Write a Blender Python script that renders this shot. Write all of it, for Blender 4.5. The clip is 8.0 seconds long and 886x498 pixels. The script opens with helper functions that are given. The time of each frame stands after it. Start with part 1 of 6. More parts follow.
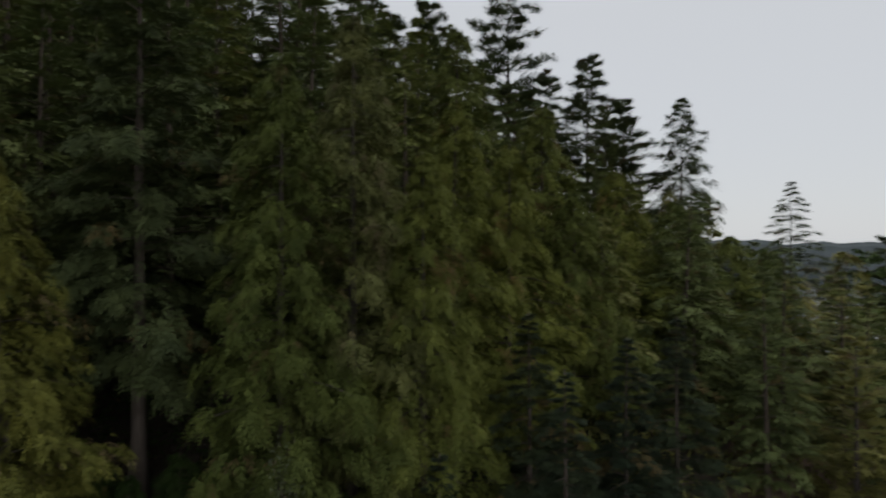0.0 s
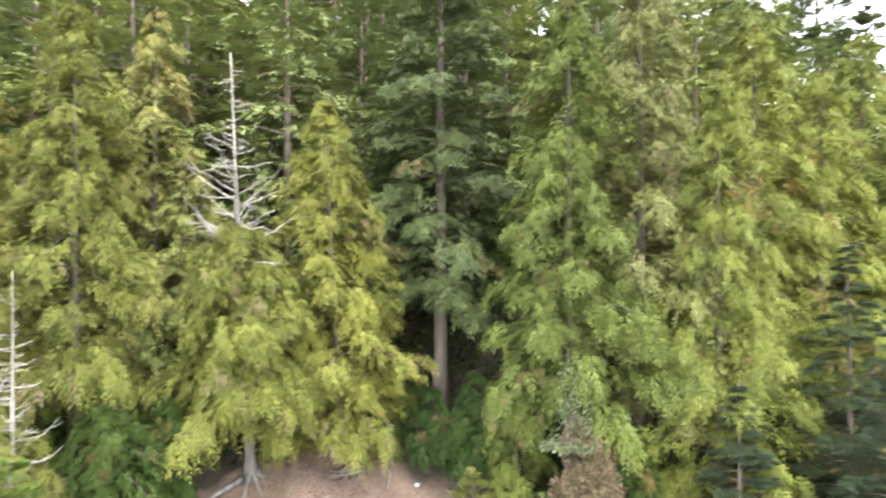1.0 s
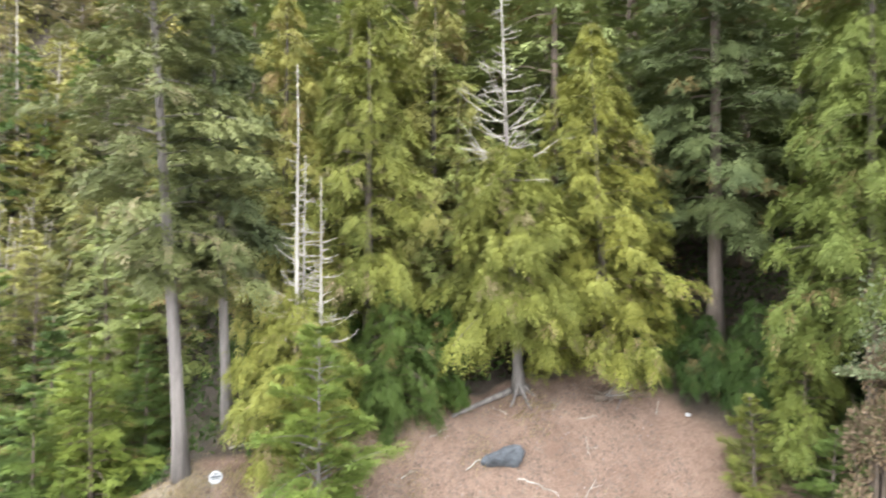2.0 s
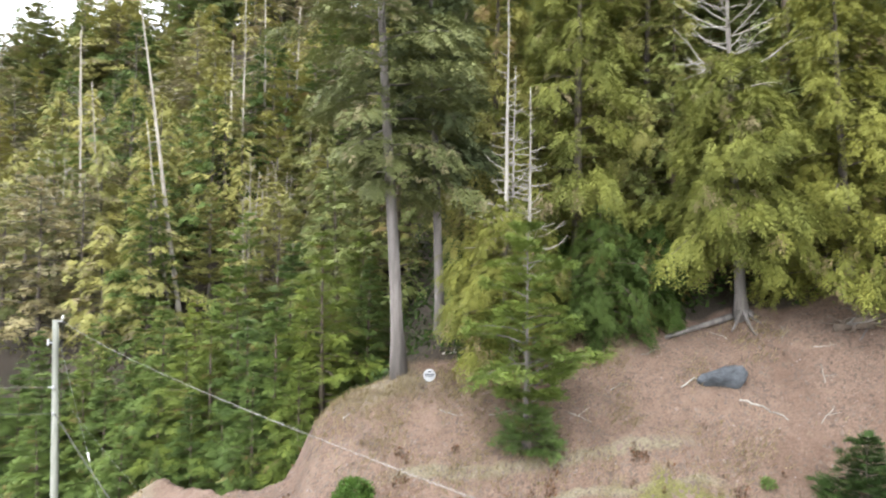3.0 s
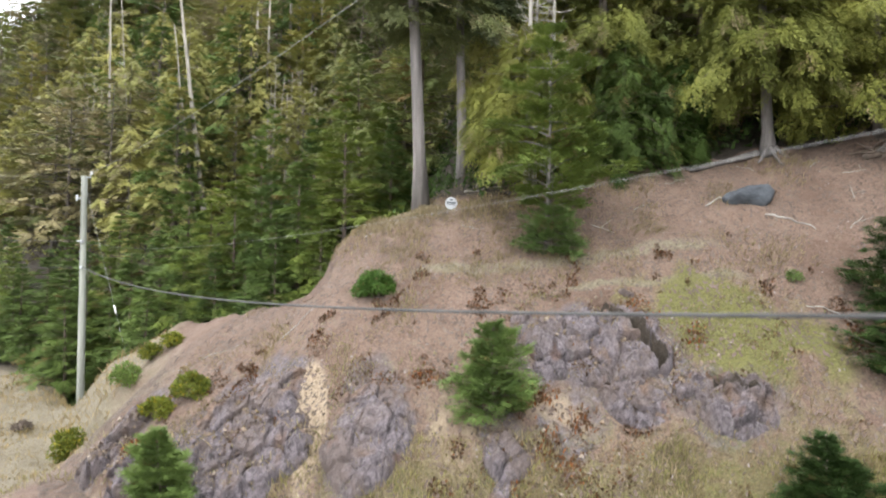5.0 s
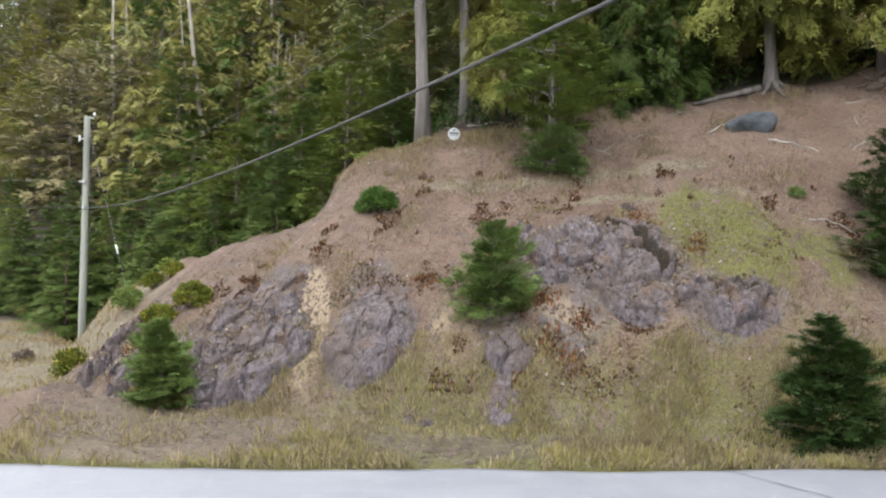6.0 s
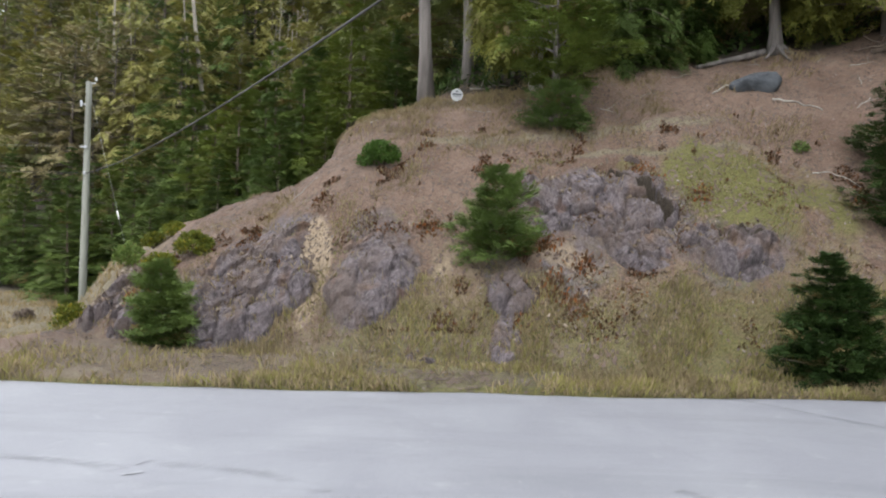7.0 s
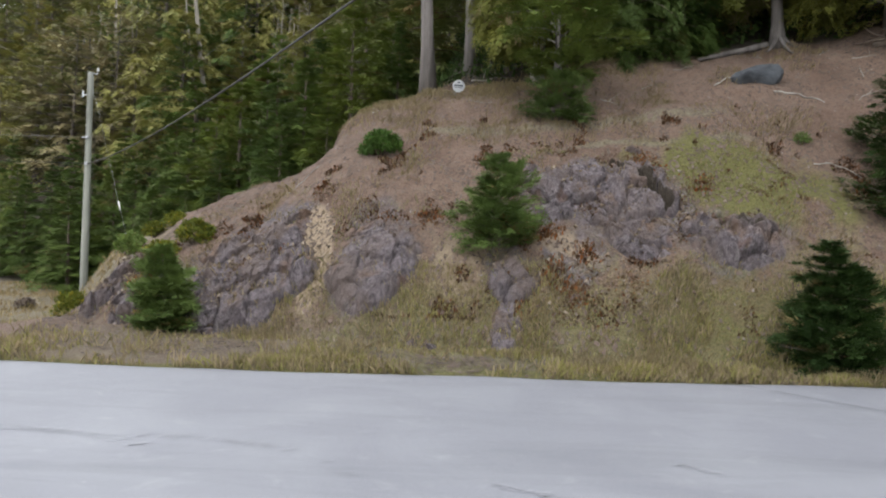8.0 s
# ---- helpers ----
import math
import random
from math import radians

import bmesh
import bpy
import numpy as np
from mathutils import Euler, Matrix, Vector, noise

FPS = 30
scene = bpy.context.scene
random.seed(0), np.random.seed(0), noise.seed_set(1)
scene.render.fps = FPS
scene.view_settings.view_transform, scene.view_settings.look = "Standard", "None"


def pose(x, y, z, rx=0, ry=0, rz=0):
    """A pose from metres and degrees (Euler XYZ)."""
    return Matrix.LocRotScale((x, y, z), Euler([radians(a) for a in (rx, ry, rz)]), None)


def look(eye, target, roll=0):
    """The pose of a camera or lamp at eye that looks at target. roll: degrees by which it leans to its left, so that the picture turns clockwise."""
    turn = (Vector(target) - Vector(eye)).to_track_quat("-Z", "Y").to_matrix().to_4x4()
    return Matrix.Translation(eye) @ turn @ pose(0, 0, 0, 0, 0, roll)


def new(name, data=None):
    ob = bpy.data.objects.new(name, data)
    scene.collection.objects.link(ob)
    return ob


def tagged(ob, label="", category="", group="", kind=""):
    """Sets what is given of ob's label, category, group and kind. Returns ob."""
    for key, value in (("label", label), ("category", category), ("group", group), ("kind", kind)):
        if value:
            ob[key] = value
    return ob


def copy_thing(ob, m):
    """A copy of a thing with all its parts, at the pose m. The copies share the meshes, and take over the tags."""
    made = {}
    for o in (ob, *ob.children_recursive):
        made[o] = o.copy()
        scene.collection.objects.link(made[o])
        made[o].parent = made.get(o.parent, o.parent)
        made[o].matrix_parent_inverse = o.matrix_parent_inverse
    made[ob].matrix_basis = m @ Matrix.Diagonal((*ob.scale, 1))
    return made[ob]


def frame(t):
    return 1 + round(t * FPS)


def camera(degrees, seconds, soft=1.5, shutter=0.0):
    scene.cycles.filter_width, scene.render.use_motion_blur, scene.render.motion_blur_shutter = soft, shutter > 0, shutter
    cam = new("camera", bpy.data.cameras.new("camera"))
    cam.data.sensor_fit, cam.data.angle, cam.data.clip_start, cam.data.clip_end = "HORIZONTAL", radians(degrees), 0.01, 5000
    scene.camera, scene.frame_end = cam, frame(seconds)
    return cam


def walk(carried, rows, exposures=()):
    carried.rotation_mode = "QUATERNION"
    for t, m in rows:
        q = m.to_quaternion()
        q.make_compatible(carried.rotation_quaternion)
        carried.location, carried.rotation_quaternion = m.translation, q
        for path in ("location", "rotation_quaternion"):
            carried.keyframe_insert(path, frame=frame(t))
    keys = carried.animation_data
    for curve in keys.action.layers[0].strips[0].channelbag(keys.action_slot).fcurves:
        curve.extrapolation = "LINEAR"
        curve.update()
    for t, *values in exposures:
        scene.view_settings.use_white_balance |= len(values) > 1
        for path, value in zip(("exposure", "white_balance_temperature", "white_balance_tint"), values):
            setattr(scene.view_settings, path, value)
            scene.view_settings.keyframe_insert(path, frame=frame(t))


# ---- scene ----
# ---- camera and its way ----
cam = camera(64.9, 8.0, soft=2.0, shutter=0.25)
METRES, EYE, TILT, LEAN, TURN = 20.0, 22.0, 0.0, 0.0, -63.65
ROWS = [
    (0.0, 0.0, 0.0, 0.0, -0.0, 0.0, 0.0),
    (0.5, -0.0029, -0.0085, -0.0823, 11.45, 0.43, 0.13),
    (1.0, -0.0062, -0.0156, -0.1624, 22.94, 0.74, 0.15),
    (1.5, -0.0048, -0.0209, -0.24, 33.77, 0.89, -0.04),
    (2.0, 0.0044, -0.0208, -0.3227, 44.77, 0.81, -0.23),
    (2.2, 0.0044, -0.0207, -0.3512, 49.05, 0.78, -0.38),
    (2.75, 0.0044, -0.0202, -0.4445, 58.7, 0.82, -0.75),
    (3.3, 0.0044, -0.0197, -0.5372, 63.4, 0.88, -1.0),
    (3.5, 0.0044, -0.0194, -0.5725, 63.57, 0.92, -1.08),
    (4.0, 0.0048, -0.015, -0.6489, 63.6, 0.93, -1.22),
    (4.5, 0.0037, -0.0125, -0.7219, 63.6, 0.84, -1.32),
    (6.0, 0.0038, -0.0115, -0.9162, 63.63, 0.63, -1.96),
    (6.5, 0.0014, -0.0097, -0.9554, 63.65, 0.52, -2.19),
    (7.0, 0.0004, -0.0102, -0.9805, 63.65, 0.41, -2.39),
    (7.5, 0.0004, -0.0113, -0.9951, 63.66, 0.32, -2.56),
    (8.0, 0.0014, -0.0113, -0.9931, 63.67, 0.25, -2.71),
]
EXPOSURES = [(0.0, -1.95), (0.3, -0.45), (0.5, 0.8), (0.7, 1.4), (1.0, 1.88), (1.5, 1.93), (2.0, 1.67), (3.5, 1.22), (4.5, 1.06), (6.0, 0.63), (8.0, 0.07)]
walk(cam, [(t, pose(0, 0, EYE, TILT, LEAN, TURN) @ pose(METRES * x, METRES * y, METRES * z, 90 + pitch, roll, yaw)) for t, x, y, z, yaw, pitch, roll in ROWS], EXPOSURES)

# ---- sky and sun: overcast ----
world = bpy.data.worlds.new("overcast")
scene.world = world
world.use_nodes = True
wn, wl = world.node_tree.nodes, world.node_tree.links
wn.clear()
sky = wn.new("ShaderNodeTexSky")
sky.sky_type, sky.sun_disc = "NISHITA", False
sky.sun_elevation, sky.sun_rotation = radians(55), radians(212)
blue = wn.new("ShaderNodeBackground")
blue.inputs["Strength"].default_value = 0.05
cloud = wn.new("ShaderNodeBackground")
cloud.inputs["Color"].default_value = (0.95, 0.97, 1.0, 1)
cloud.inputs["Strength"].default_value = 2.35
add, wout = wn.new("ShaderNodeAddShader"), wn.new("ShaderNodeOutputWorld")
wl.new(sky.outputs[0], blue.inputs["Color"])
wl.new(blue.outputs[0], add.inputs[0])
wl.new(cloud.outputs[0], add.inputs[1])
wl.new(add.outputs[0], wout.inputs["Surface"])
sun = new("sun", bpy.data.lights.new("sun", "SUN"))
sun.data.energy, sun.data.angle, sun.data.color = 0.9, radians(14), (1.0, 0.96, 0.9)
sun.matrix_world = look((-16, -26, 45), (0, 0, 0))


# ---- materials ----
def nodes_of(name):
    m = bpy.data.materials.new(name)
    m.use_nodes = True
    return m, m.node_tree.nodes, m.node_tree.links, m.node_tree.nodes["Principled BSDF"]


def coords(n, l, world_space, stretch=(1, 1, 1)):
    mp = n.new("ShaderNodeMapping")
    mp.inputs["Scale"].default_value = stretch
    if world_space:
        l.new(n.new("ShaderNodeNewGeometry").outputs["Position"], mp.inputs["Vector"])
    else:
        l.new(n.new("ShaderNodeTexCoord").outputs["Object"], mp.inputs["Vector"])
    return mp.outputs[0]


def noise_of(n, l, co, scale, detail=4, rough=0.6, dist=0.0):
    t = n.new("ShaderNodeTexNoise")
    t.inputs["Scale"].default_value, t.inputs["Detail"].default_value = scale, detail
    t.inputs["Roughness"].default_value, t.inputs["Distortion"].default_value = rough, dist
    l.new(co, t.inputs["Vector"])
    return t.outputs["Fac"]


def ramp_of(n, l, fac, stops):
    r = n.new("ShaderNodeValToRGB")
    e = r.color_ramp.elements
    while len(e) < len(stops):
        e.new(0.5)
    for k, (p, c) in zip(e, stops):
        k.position, k.color = p, (*c, 1) if not isinstance(c, float) else (c, c, c, 1)
    l.new(fac, r.inputs["Fac"])
    return r.outputs["Color"]


def mix_of(n, l, fac, a, b, mode="MIX"):
    m = n.new("ShaderNodeMix")
    m.data_type, m.blend_type = "RGBA", mode
    for sock, v in ((m.inputs[0], fac), (m.inputs[6], a), (m.inputs[7], b)):
        if isinstance(v, bpy.types.NodeSocket):
            l.new(v, sock)
        else:
            sock.default_value = v if isinstance(v, float) else (*v, 1)
    return m.outputs[2]


def bump_of(n, l, height, strength, distance, under=None):
    b = n.new("ShaderNodeBump")
    b.inputs["Strength"].default_value, b.inputs["Distance"].default_value = strength, distance
    l.new(height, b.inputs["Height"])
    if under is not None:
        l.new(under, b.inputs["Normal"])
    return b.outputs["Normal"]


def plain(name, a, b, scale=8.0, rough=0.8, metal=0.0, bump=0.01, stretch=(1, 1, 1), world_space=False, third=None):
    """Two tones of one surface, blended by a coarse and a fine grain, with relief."""
    m, n, l, p = nodes_of(name)
    co = coords(n, l, world_space, stretch)
    big, fine = noise_of(n, l, co, scale * 0.25, 3), noise_of(n, l, co, scale, 6, 0.7)
    col = ramp_of(n, l, fine, [(0.3, a), (0.7, b)])
    col = mix_of(n, l, ramp_of(n, l, big, [(0.4, 0.0), (0.65, 0.8)]), col, third or tuple(0.6 * c for c in a))
    l.new(col, p.inputs["Base Color"])
    p.inputs["Roughness"].default_value, p.inputs["Metallic"].default_value = rough, metal
    l.new(bump_of(n, l, fine, 0.6, bump), p.inputs["Normal"])
    return m


def leafy(name, dark, light, dead=(0.14, 0.1, 0.04), dead_share=0.12, sheer=0.13):
    """Foliage: each spray has its own tone, clumps and whole plants differ, a share is browned; some light comes through."""
    m, n, l, p = nodes_of(name)
    geo, info, tone = n.new("ShaderNodeNewGeometry"), n.new("ShaderNodeObjectInfo"), n.new("ShaderNodeAttribute")
    tone.attribute_name = "tone"
    co = coords(n, l, True)
    clump = noise_of(n, l, co, 0.7, 3)
    near = [tuple(c + k * (d - c) for c, d in zip(dark, light)) for k in (0.08, 0.62)]
    col = ramp_of(n, l, tone.outputs["Fac"], [(0.1, near[0]), (0.9, near[1])])
    col = mix_of(n, l, ramp_of(n, l, clump, [(0.35, 0.0), (0.7, 0.6)]), col, tuple(0.5 * (c + d) * f for c, d, f in zip(dark, light, (1.2, 1.15, 0.95))))
    leaf = ramp_of(n, l, geo.outputs["Random Per Island"], [(0.0, (0.88, 0.88, 0.88)), (1.0, (1.12, 1.12, 1.12))])
    col = mix_of(n, l, 1.0, col, leaf, "MULTIPLY")
    browned = n.new("ShaderNodeMath")
    browned.operation = "LESS_THAN"
    l.new(tone.outputs["Fac"], browned.inputs[0])
    browned.inputs[1].default_value = dead_share
    col = mix_of(n, l, browned.outputs[0], col, dead)
    whole = ramp_of(n, l, info.outputs["Random"], [(0.0, (0.74, 0.8, 0.84)), (0.5, (1.0, 1.0, 1.0)), (1.0, (1.26, 1.2, 1.04))])
    col = mix_of(n, l, 1.0, col, whole, "MULTIPLY")
    l.new(col, p.inputs["Base Color"])
    p.inputs["Roughness"].default_value = 0.6
    p.inputs["Specular IOR Level"].default_value = 0.12
    tr, mx = n.new("ShaderNodeBsdfTranslucent"), n.new("ShaderNodeMixShader")
    l.new(col, tr.inputs["Color"])
    mx.inputs[0].default_value = sheer
    l.new(p.outputs[0], mx.inputs[1])
    l.new(tr.outputs[0], mx.inputs[2])
    l.new(mx.outputs[0], n["Material Output"].inputs["Surface"])
    return m


FIR = leafy("fir_needles", (0.092, 0.117, 0.044), (0.224, 0.259, 0.094), dead_share=0.03)
# dark needles of roadside firs; inside the wood the darkness is painted shade
DARK_AND_SHADED_HEMLOCK = leafy("dark_and_shaded_sprays", (0.017, 0.034, 0.009), (0.058, 0.092, 0.022), dead_share=0.03)
GREY_FIR = leafy("grey_fir_needles", (0.062, 0.076, 0.034), (0.155, 0.17, 0.074), (0.15, 0.135, 0.08), 0.04)
DARK_FIR = leafy("dark_fir_needles", (0.045, 0.062, 0.027), (0.125, 0.15, 0.06), dead_share=0.03)
HEMLOCK = leafy("hemlock_sprays", (0.026, 0.046, 0.011), (0.085, 0.12, 0.027), dead_share=0.03)
GREEN_CEDAR = leafy("green_cedar_sprays", (0.059, 0.078, 0.019), (0.187, 0.207, 0.051), dead_share=0.03)
CEDAR = leafy("cedar_sprays", (0.075, 0.088, 0.021), (0.243, 0.240, 0.056), (0.2, 0.155, 0.085), 0.05)
YOUNG = leafy("young_fir_needles", (0.045, 0.076, 0.022), (0.135, 0.189, 0.052), dead_share=0.03)
LIGHT_YOUNG = leafy("light_fir_needles", (0.055, 0.085, 0.018), (0.185, 0.225, 0.05), dead_share=0.03)
SPRUCE = leafy("spruce_needles", (0.019, 0.031, 0.018), (0.056, 0.073, 0.04), dead_share=0.05)
OLIVE = leafy("olive_foliage", (0.103, 0.112, 0.038), (0.286, 0.276, 0.094), (0.184, 0.14, 0.07), 0.07)
HILL = leafy("hillside_foliage", (0.140, 0.145, 0.050), (0.367, 0.346, 0.121), (0.2, 0.165, 0.105), 0.14)
GREY_TWIGS = leafy("grey_twigs", (0.11, 0.1, 0.06), (0.28, 0.255, 0.16), (0.1, 0.11, 0.04), 0.3)
BROWNED = leafy("browned_leaves", (0.065, 0.048, 0.034), (0.2, 0.155, 0.115), (0.054, 0.068, 0.027), 0.2)
SILVERY = leafy("silvery_leaves", (0.068, 0.088, 0.041), (0.19, 0.204, 0.122), (0.136, 0.109, 0.068), 0.15)
GORSE = leafy("gorse_leaves", (0.04, 0.06, 0.01), (0.15, 0.155, 0.022), (0.22, 0.18, 0.02), 0.1)
SHRUB = leafy("shrub_leaves", (0.032, 0.065, 0.012), (0.095, 0.16, 0.03), dead_share=0.02)
STRAW = leafy("dry_grass", (0.11, 0.084, 0.05), (0.3, 0.25, 0.165), (0.13, 0.115, 0.055), 0.15, 0.2)
GREEN_GRASS = leafy("green_grass", (0.1, 0.097, 0.04), (0.3, 0.282, 0.12), (0.27, 0.22, 0.14), 0.35, 0.2)
MOSS_GRASS = leafy("mossy_grass", (0.07, 0.068, 0.02), (0.2, 0.192, 0.055), (0.2, 0.15, 0.1), 0.5, 0.2)
BRACKEN = leafy("dead_bracken_leaves", (0.045, 0.026, 0.016), (0.14, 0.078, 0.042), (0.19, 0.075, 0.028), 0.25, 0.1)
BARK = plain("fir_bark", (0.075, 0.058, 0.044), (0.163, 0.129, 0.109), 9, 0.9, 0, 0.04, (1, 1, 0.12))
GREY_BARK = plain("grey_fir_bark", (0.085, 0.073, 0.066), (0.235, 0.21, 0.195), 13, 0.9, 0, 0.09, (1, 1, 0.09))
CEDAR_BARK = plain("cedar_bark", (0.06, 0.048, 0.04), (0.15, 0.125, 0.105), 9, 0.9, 0, 0.03, (1, 1, 0.1))
DEAD_WOOD = plain("bleached_dead_wood", (0.204, 0.184, 0.156), (0.394, 0.374, 0.333), 10, 0.8, 0, 0.015, (1, 1, 0.12))
PALE_BARK = plain("pale_alder_bark", (0.231, 0.204, 0.17), (0.374, 0.34, 0.292), 7, 0.8, 0, 0.01, (1, 1, 0.4))
TWIG = plain("brown_twigs", (0.08, 0.06, 0.045), (0.17, 0.13, 0.1), 12, 0.9)
POLE_WOOD = plain("weathered_pole_wood", (0.17, 0.177, 0.15), (0.286, 0.292, 0.252), 14, 0.85, 0, 0.01, (1, 1, 0.06))
STEEL = plain("galvanised_steel", (0.35, 0.36, 0.37), (0.55, 0.56, 0.57), 20, 0.45, 0.8, 0.002)
PORCELAIN = plain("white_porcelain", (0.75, 0.75, 0.73), (0.85, 0.85, 0.83), 20, 0.25, 0, 0.001)
CABLE = plain("black_cable_sheath", (0.03, 0.029, 0.027), (0.075, 0.072, 0.068), 6, 0.8, 0, 0.002)
BARE_WIRE = plain("bare_aluminium_wire", (0.272, 0.265, 0.252), (0.408, 0.394, 0.374), 6, 0.5, 0.5, 0.001)
WHITE_PAINT = plain("white_sign_paint", (0.36, 0.37, 0.38), (0.45, 0.455, 0.46), 10, 0.4, 0, 0.001)
DARK_PAINT = plain("dark_sign_paint", (0.04, 0.05, 0.06), (0.09, 0.1, 0.11), 10, 0.5, 0, 0.001)
TYRE_SCUFF = plain("tyre_scuff", (0.245, 0.25, 0.27), (0.285, 0.29, 0.312), 14, 0.55, 0, 0.002)
BOULDER = plain("dark_boulder", (0.014, 0.017, 0.021), (0.05, 0.056, 0.064), 6, 0.85, 0, 0.05, (1, 1, 2.5), False, (0.075, 0.082, 0.09))
STONE = plain("pale_stone", (0.15, 0.122, 0.109), (0.313, 0.272, 0.252), 9, 0.85, 0, 0.02)
SCREE = leafy("loose_stones", (0.05, 0.038, 0.03), (0.19, 0.15, 0.12), (0.22, 0.185, 0.155), 0.1, 0.02)
EARTH_STONE = plain("brown_stone", (0.068, 0.044, 0.031), (0.15, 0.109, 0.088), 9, 0.9, 0, 0.02)


def rock_colour(n, l):
    """Purple-grey weathered rock with dark pits, brown stains, pale lichen and rust. Returns its colour and its relief."""
    co = coords(n, l, True, (1, 1, 0.6))
    big, mid, fine = noise_of(n, l, co, 0.9, 4, 0.6, 0.6), noise_of(n, l, co, 4.5, 6, 0.72, 1.2), noise_of(n, l, co, 20, 5, 0.7)
    col = ramp_of(n, l, mid, [(0.32, (0.02, 0.016, 0.018)), (0.44, (0.088, 0.072, 0.077)), (0.6, (0.168, 0.14, 0.149))])
    col = mix_of(n, l, ramp_of(n, l, big, [(0.44, 0.0), (0.58, 0.75)]), col, (0.105, 0.076, 0.063))
    streak = noise_of(n, l, coords(n, l, True, (3.5, 3.5, 0.5)), 2.0, 4, 0.6)
    col = mix_of(n, l, ramp_of(n, l, streak, [(0.57, 0.0), (0.72, 0.4)]), col, (0.19, 0.172, 0.165))
    col = mix_of(n, l, ramp_of(n, l, streak, [(0.3, 0.7), (0.42, 0.0)]), col, (0.03, 0.025, 0.024))
    col = mix_of(n, l, ramp_of(n, l, fine, [(0.6, 0.0), (0.68, 0.65)]), col, (0.26, 0.24, 0.225))
    col = mix_of(n, l, ramp_of(n, l, fine, [(0.34, 0.85), (0.43, 0.0)]), col, (0.02, 0.016, 0.014))
    rust = noise_of(n, l, co, 1.7, 3, 0.5)
    col = mix_of(n, l, ramp_of(n, l, rust, [(0.64, 0.0), (0.72, 0.5)]), col, (0.114, 0.056, 0.03))
    return col, mid


def ground_material():
    """Reddish earth and litter, with dry grass, moss, bare sand and woodland floor where the sheet's own masks say so;
    rock clefts take the floor's dark tone as painted shade.
    """
    m, n, l, p = nodes_of("earth")
    co = coords(n, l, True)
    big, mid, fine = noise_of(n, l, co, 0.35, 4, 0.6, 0.4), noise_of(n, l, co, 2.2, 5, 0.65, 0.5), noise_of(n, l, co, 14, 6, 0.75)
    grit = noise_of(n, l, co, 45, 4, 0.7)
    soil = ramp_of(n, l, fine, [(0.28, (0.032, 0.018, 0.012)), (0.47, (0.123, 0.077, 0.054)), (0.7, (0.225, 0.158, 0.118))])
    soil = mix_of(n, l, ramp_of(n, l, mid, [(0.42, 0.0), (0.68, 0.7)]), soil, (0.182, 0.122, 0.090))
    soil = mix_of(n, l, ramp_of(n, l, big, [(0.48, 0.0), (0.66, 0.6)]), soil, (0.091, 0.052, 0.034))
    soil = mix_of(n, l, ramp_of(n, l, grit, [(0.6, 0.0), (0.7, 0.55)]), soil, (0.268, 0.200, 0.155))
    soil = mix_of(n, l, ramp_of(n, l, grit, [(0.3, 0.7), (0.4, 0.0)]), soil, (0.032, 0.020, 0.014))
    mottle = noise_of(n, l, co, 5.5, 5, 0.7, 0.8)
    soil = mix_of(n, l, ramp_of(n, l, mottle, [(0.56, 0.0), (0.67, 0.6)]), soil, (0.055, 0.038, 0.027))
    soil = mix_of(n, l, ramp_of(n, l, mottle, [(0.3, 0.5), (0.42, 0.0)]), soil, (0.2, 0.165, 0.11))
    masks = {}
    for key in ("grass", "moss", "sand", "forest_and_cleft_shade", "rock"):
        a = n.new("ShaderNodeAttribute")
        a.attribute_name = key
        masks[key] = a.outputs["Fac"]

    def shares(key, grain, lo=0.15, hi=0.6):
        t = n.new("ShaderNodeMath")
        t.operation = "MULTIPLY_ADD"
        l.new(grain, t.inputs[0])
        t.inputs[1].default_value = 0.9
        l.new(masks[key], t.inputs[2])
        u = n.new("ShaderNodeMapRange")
        u.inputs["From Min"].default_value, u.inputs["From Max"].default_value = 0.45 + lo, 0.45 + hi
        l.new(t.outputs[0], u.inputs["Value"])
        return u.outputs[0]

    straw = ramp_of(n, l, fine, [(0.3, (0.075, 0.06, 0.036)), (0.7, (0.235, 0.2, 0.135))])
    moss = ramp_of(n, l, fine, [(0.3, (0.05, 0.047, 0.014)), (0.7, (0.16, 0.15, 0.04))])
    sand = ramp_of(n, l, fine, [(0.3, (0.211, 0.155, 0.099)), (0.7, (0.341, 0.267, 0.186))])
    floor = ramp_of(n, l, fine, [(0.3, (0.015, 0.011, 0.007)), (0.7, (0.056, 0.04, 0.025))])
    bare, crags = rock_colour(n, l)
    col = mix_of(n, l, shares("rock", mid), soil, bare)
    col = mix_of(n, l, shares("grass", mid), col, straw)
    col = mix_of(n, l, shares("moss", mid), col, moss)
    col = mix_of(n, l, shares("sand", mid), col, sand)
    # the slits in the rock take this near-black tone too, as painted shade
    col = mix_of(n, l, shares("forest_and_cleft_shade", big), col, floor)
    l.new(col, p.inputs["Base Color"])
    p.inputs["Roughness"].default_value = 0.95
    l.new(bump_of(n, l, grit, 0.6, 0.02, bump_of(n, l, fine, 0.9, 0.08, bump_of(n, l, mid, 0.6, 0.2, bump_of(n, l, crags, 0.5, 0.1)))), p.inputs["Normal"])
    return m


EARTH = ground_material()


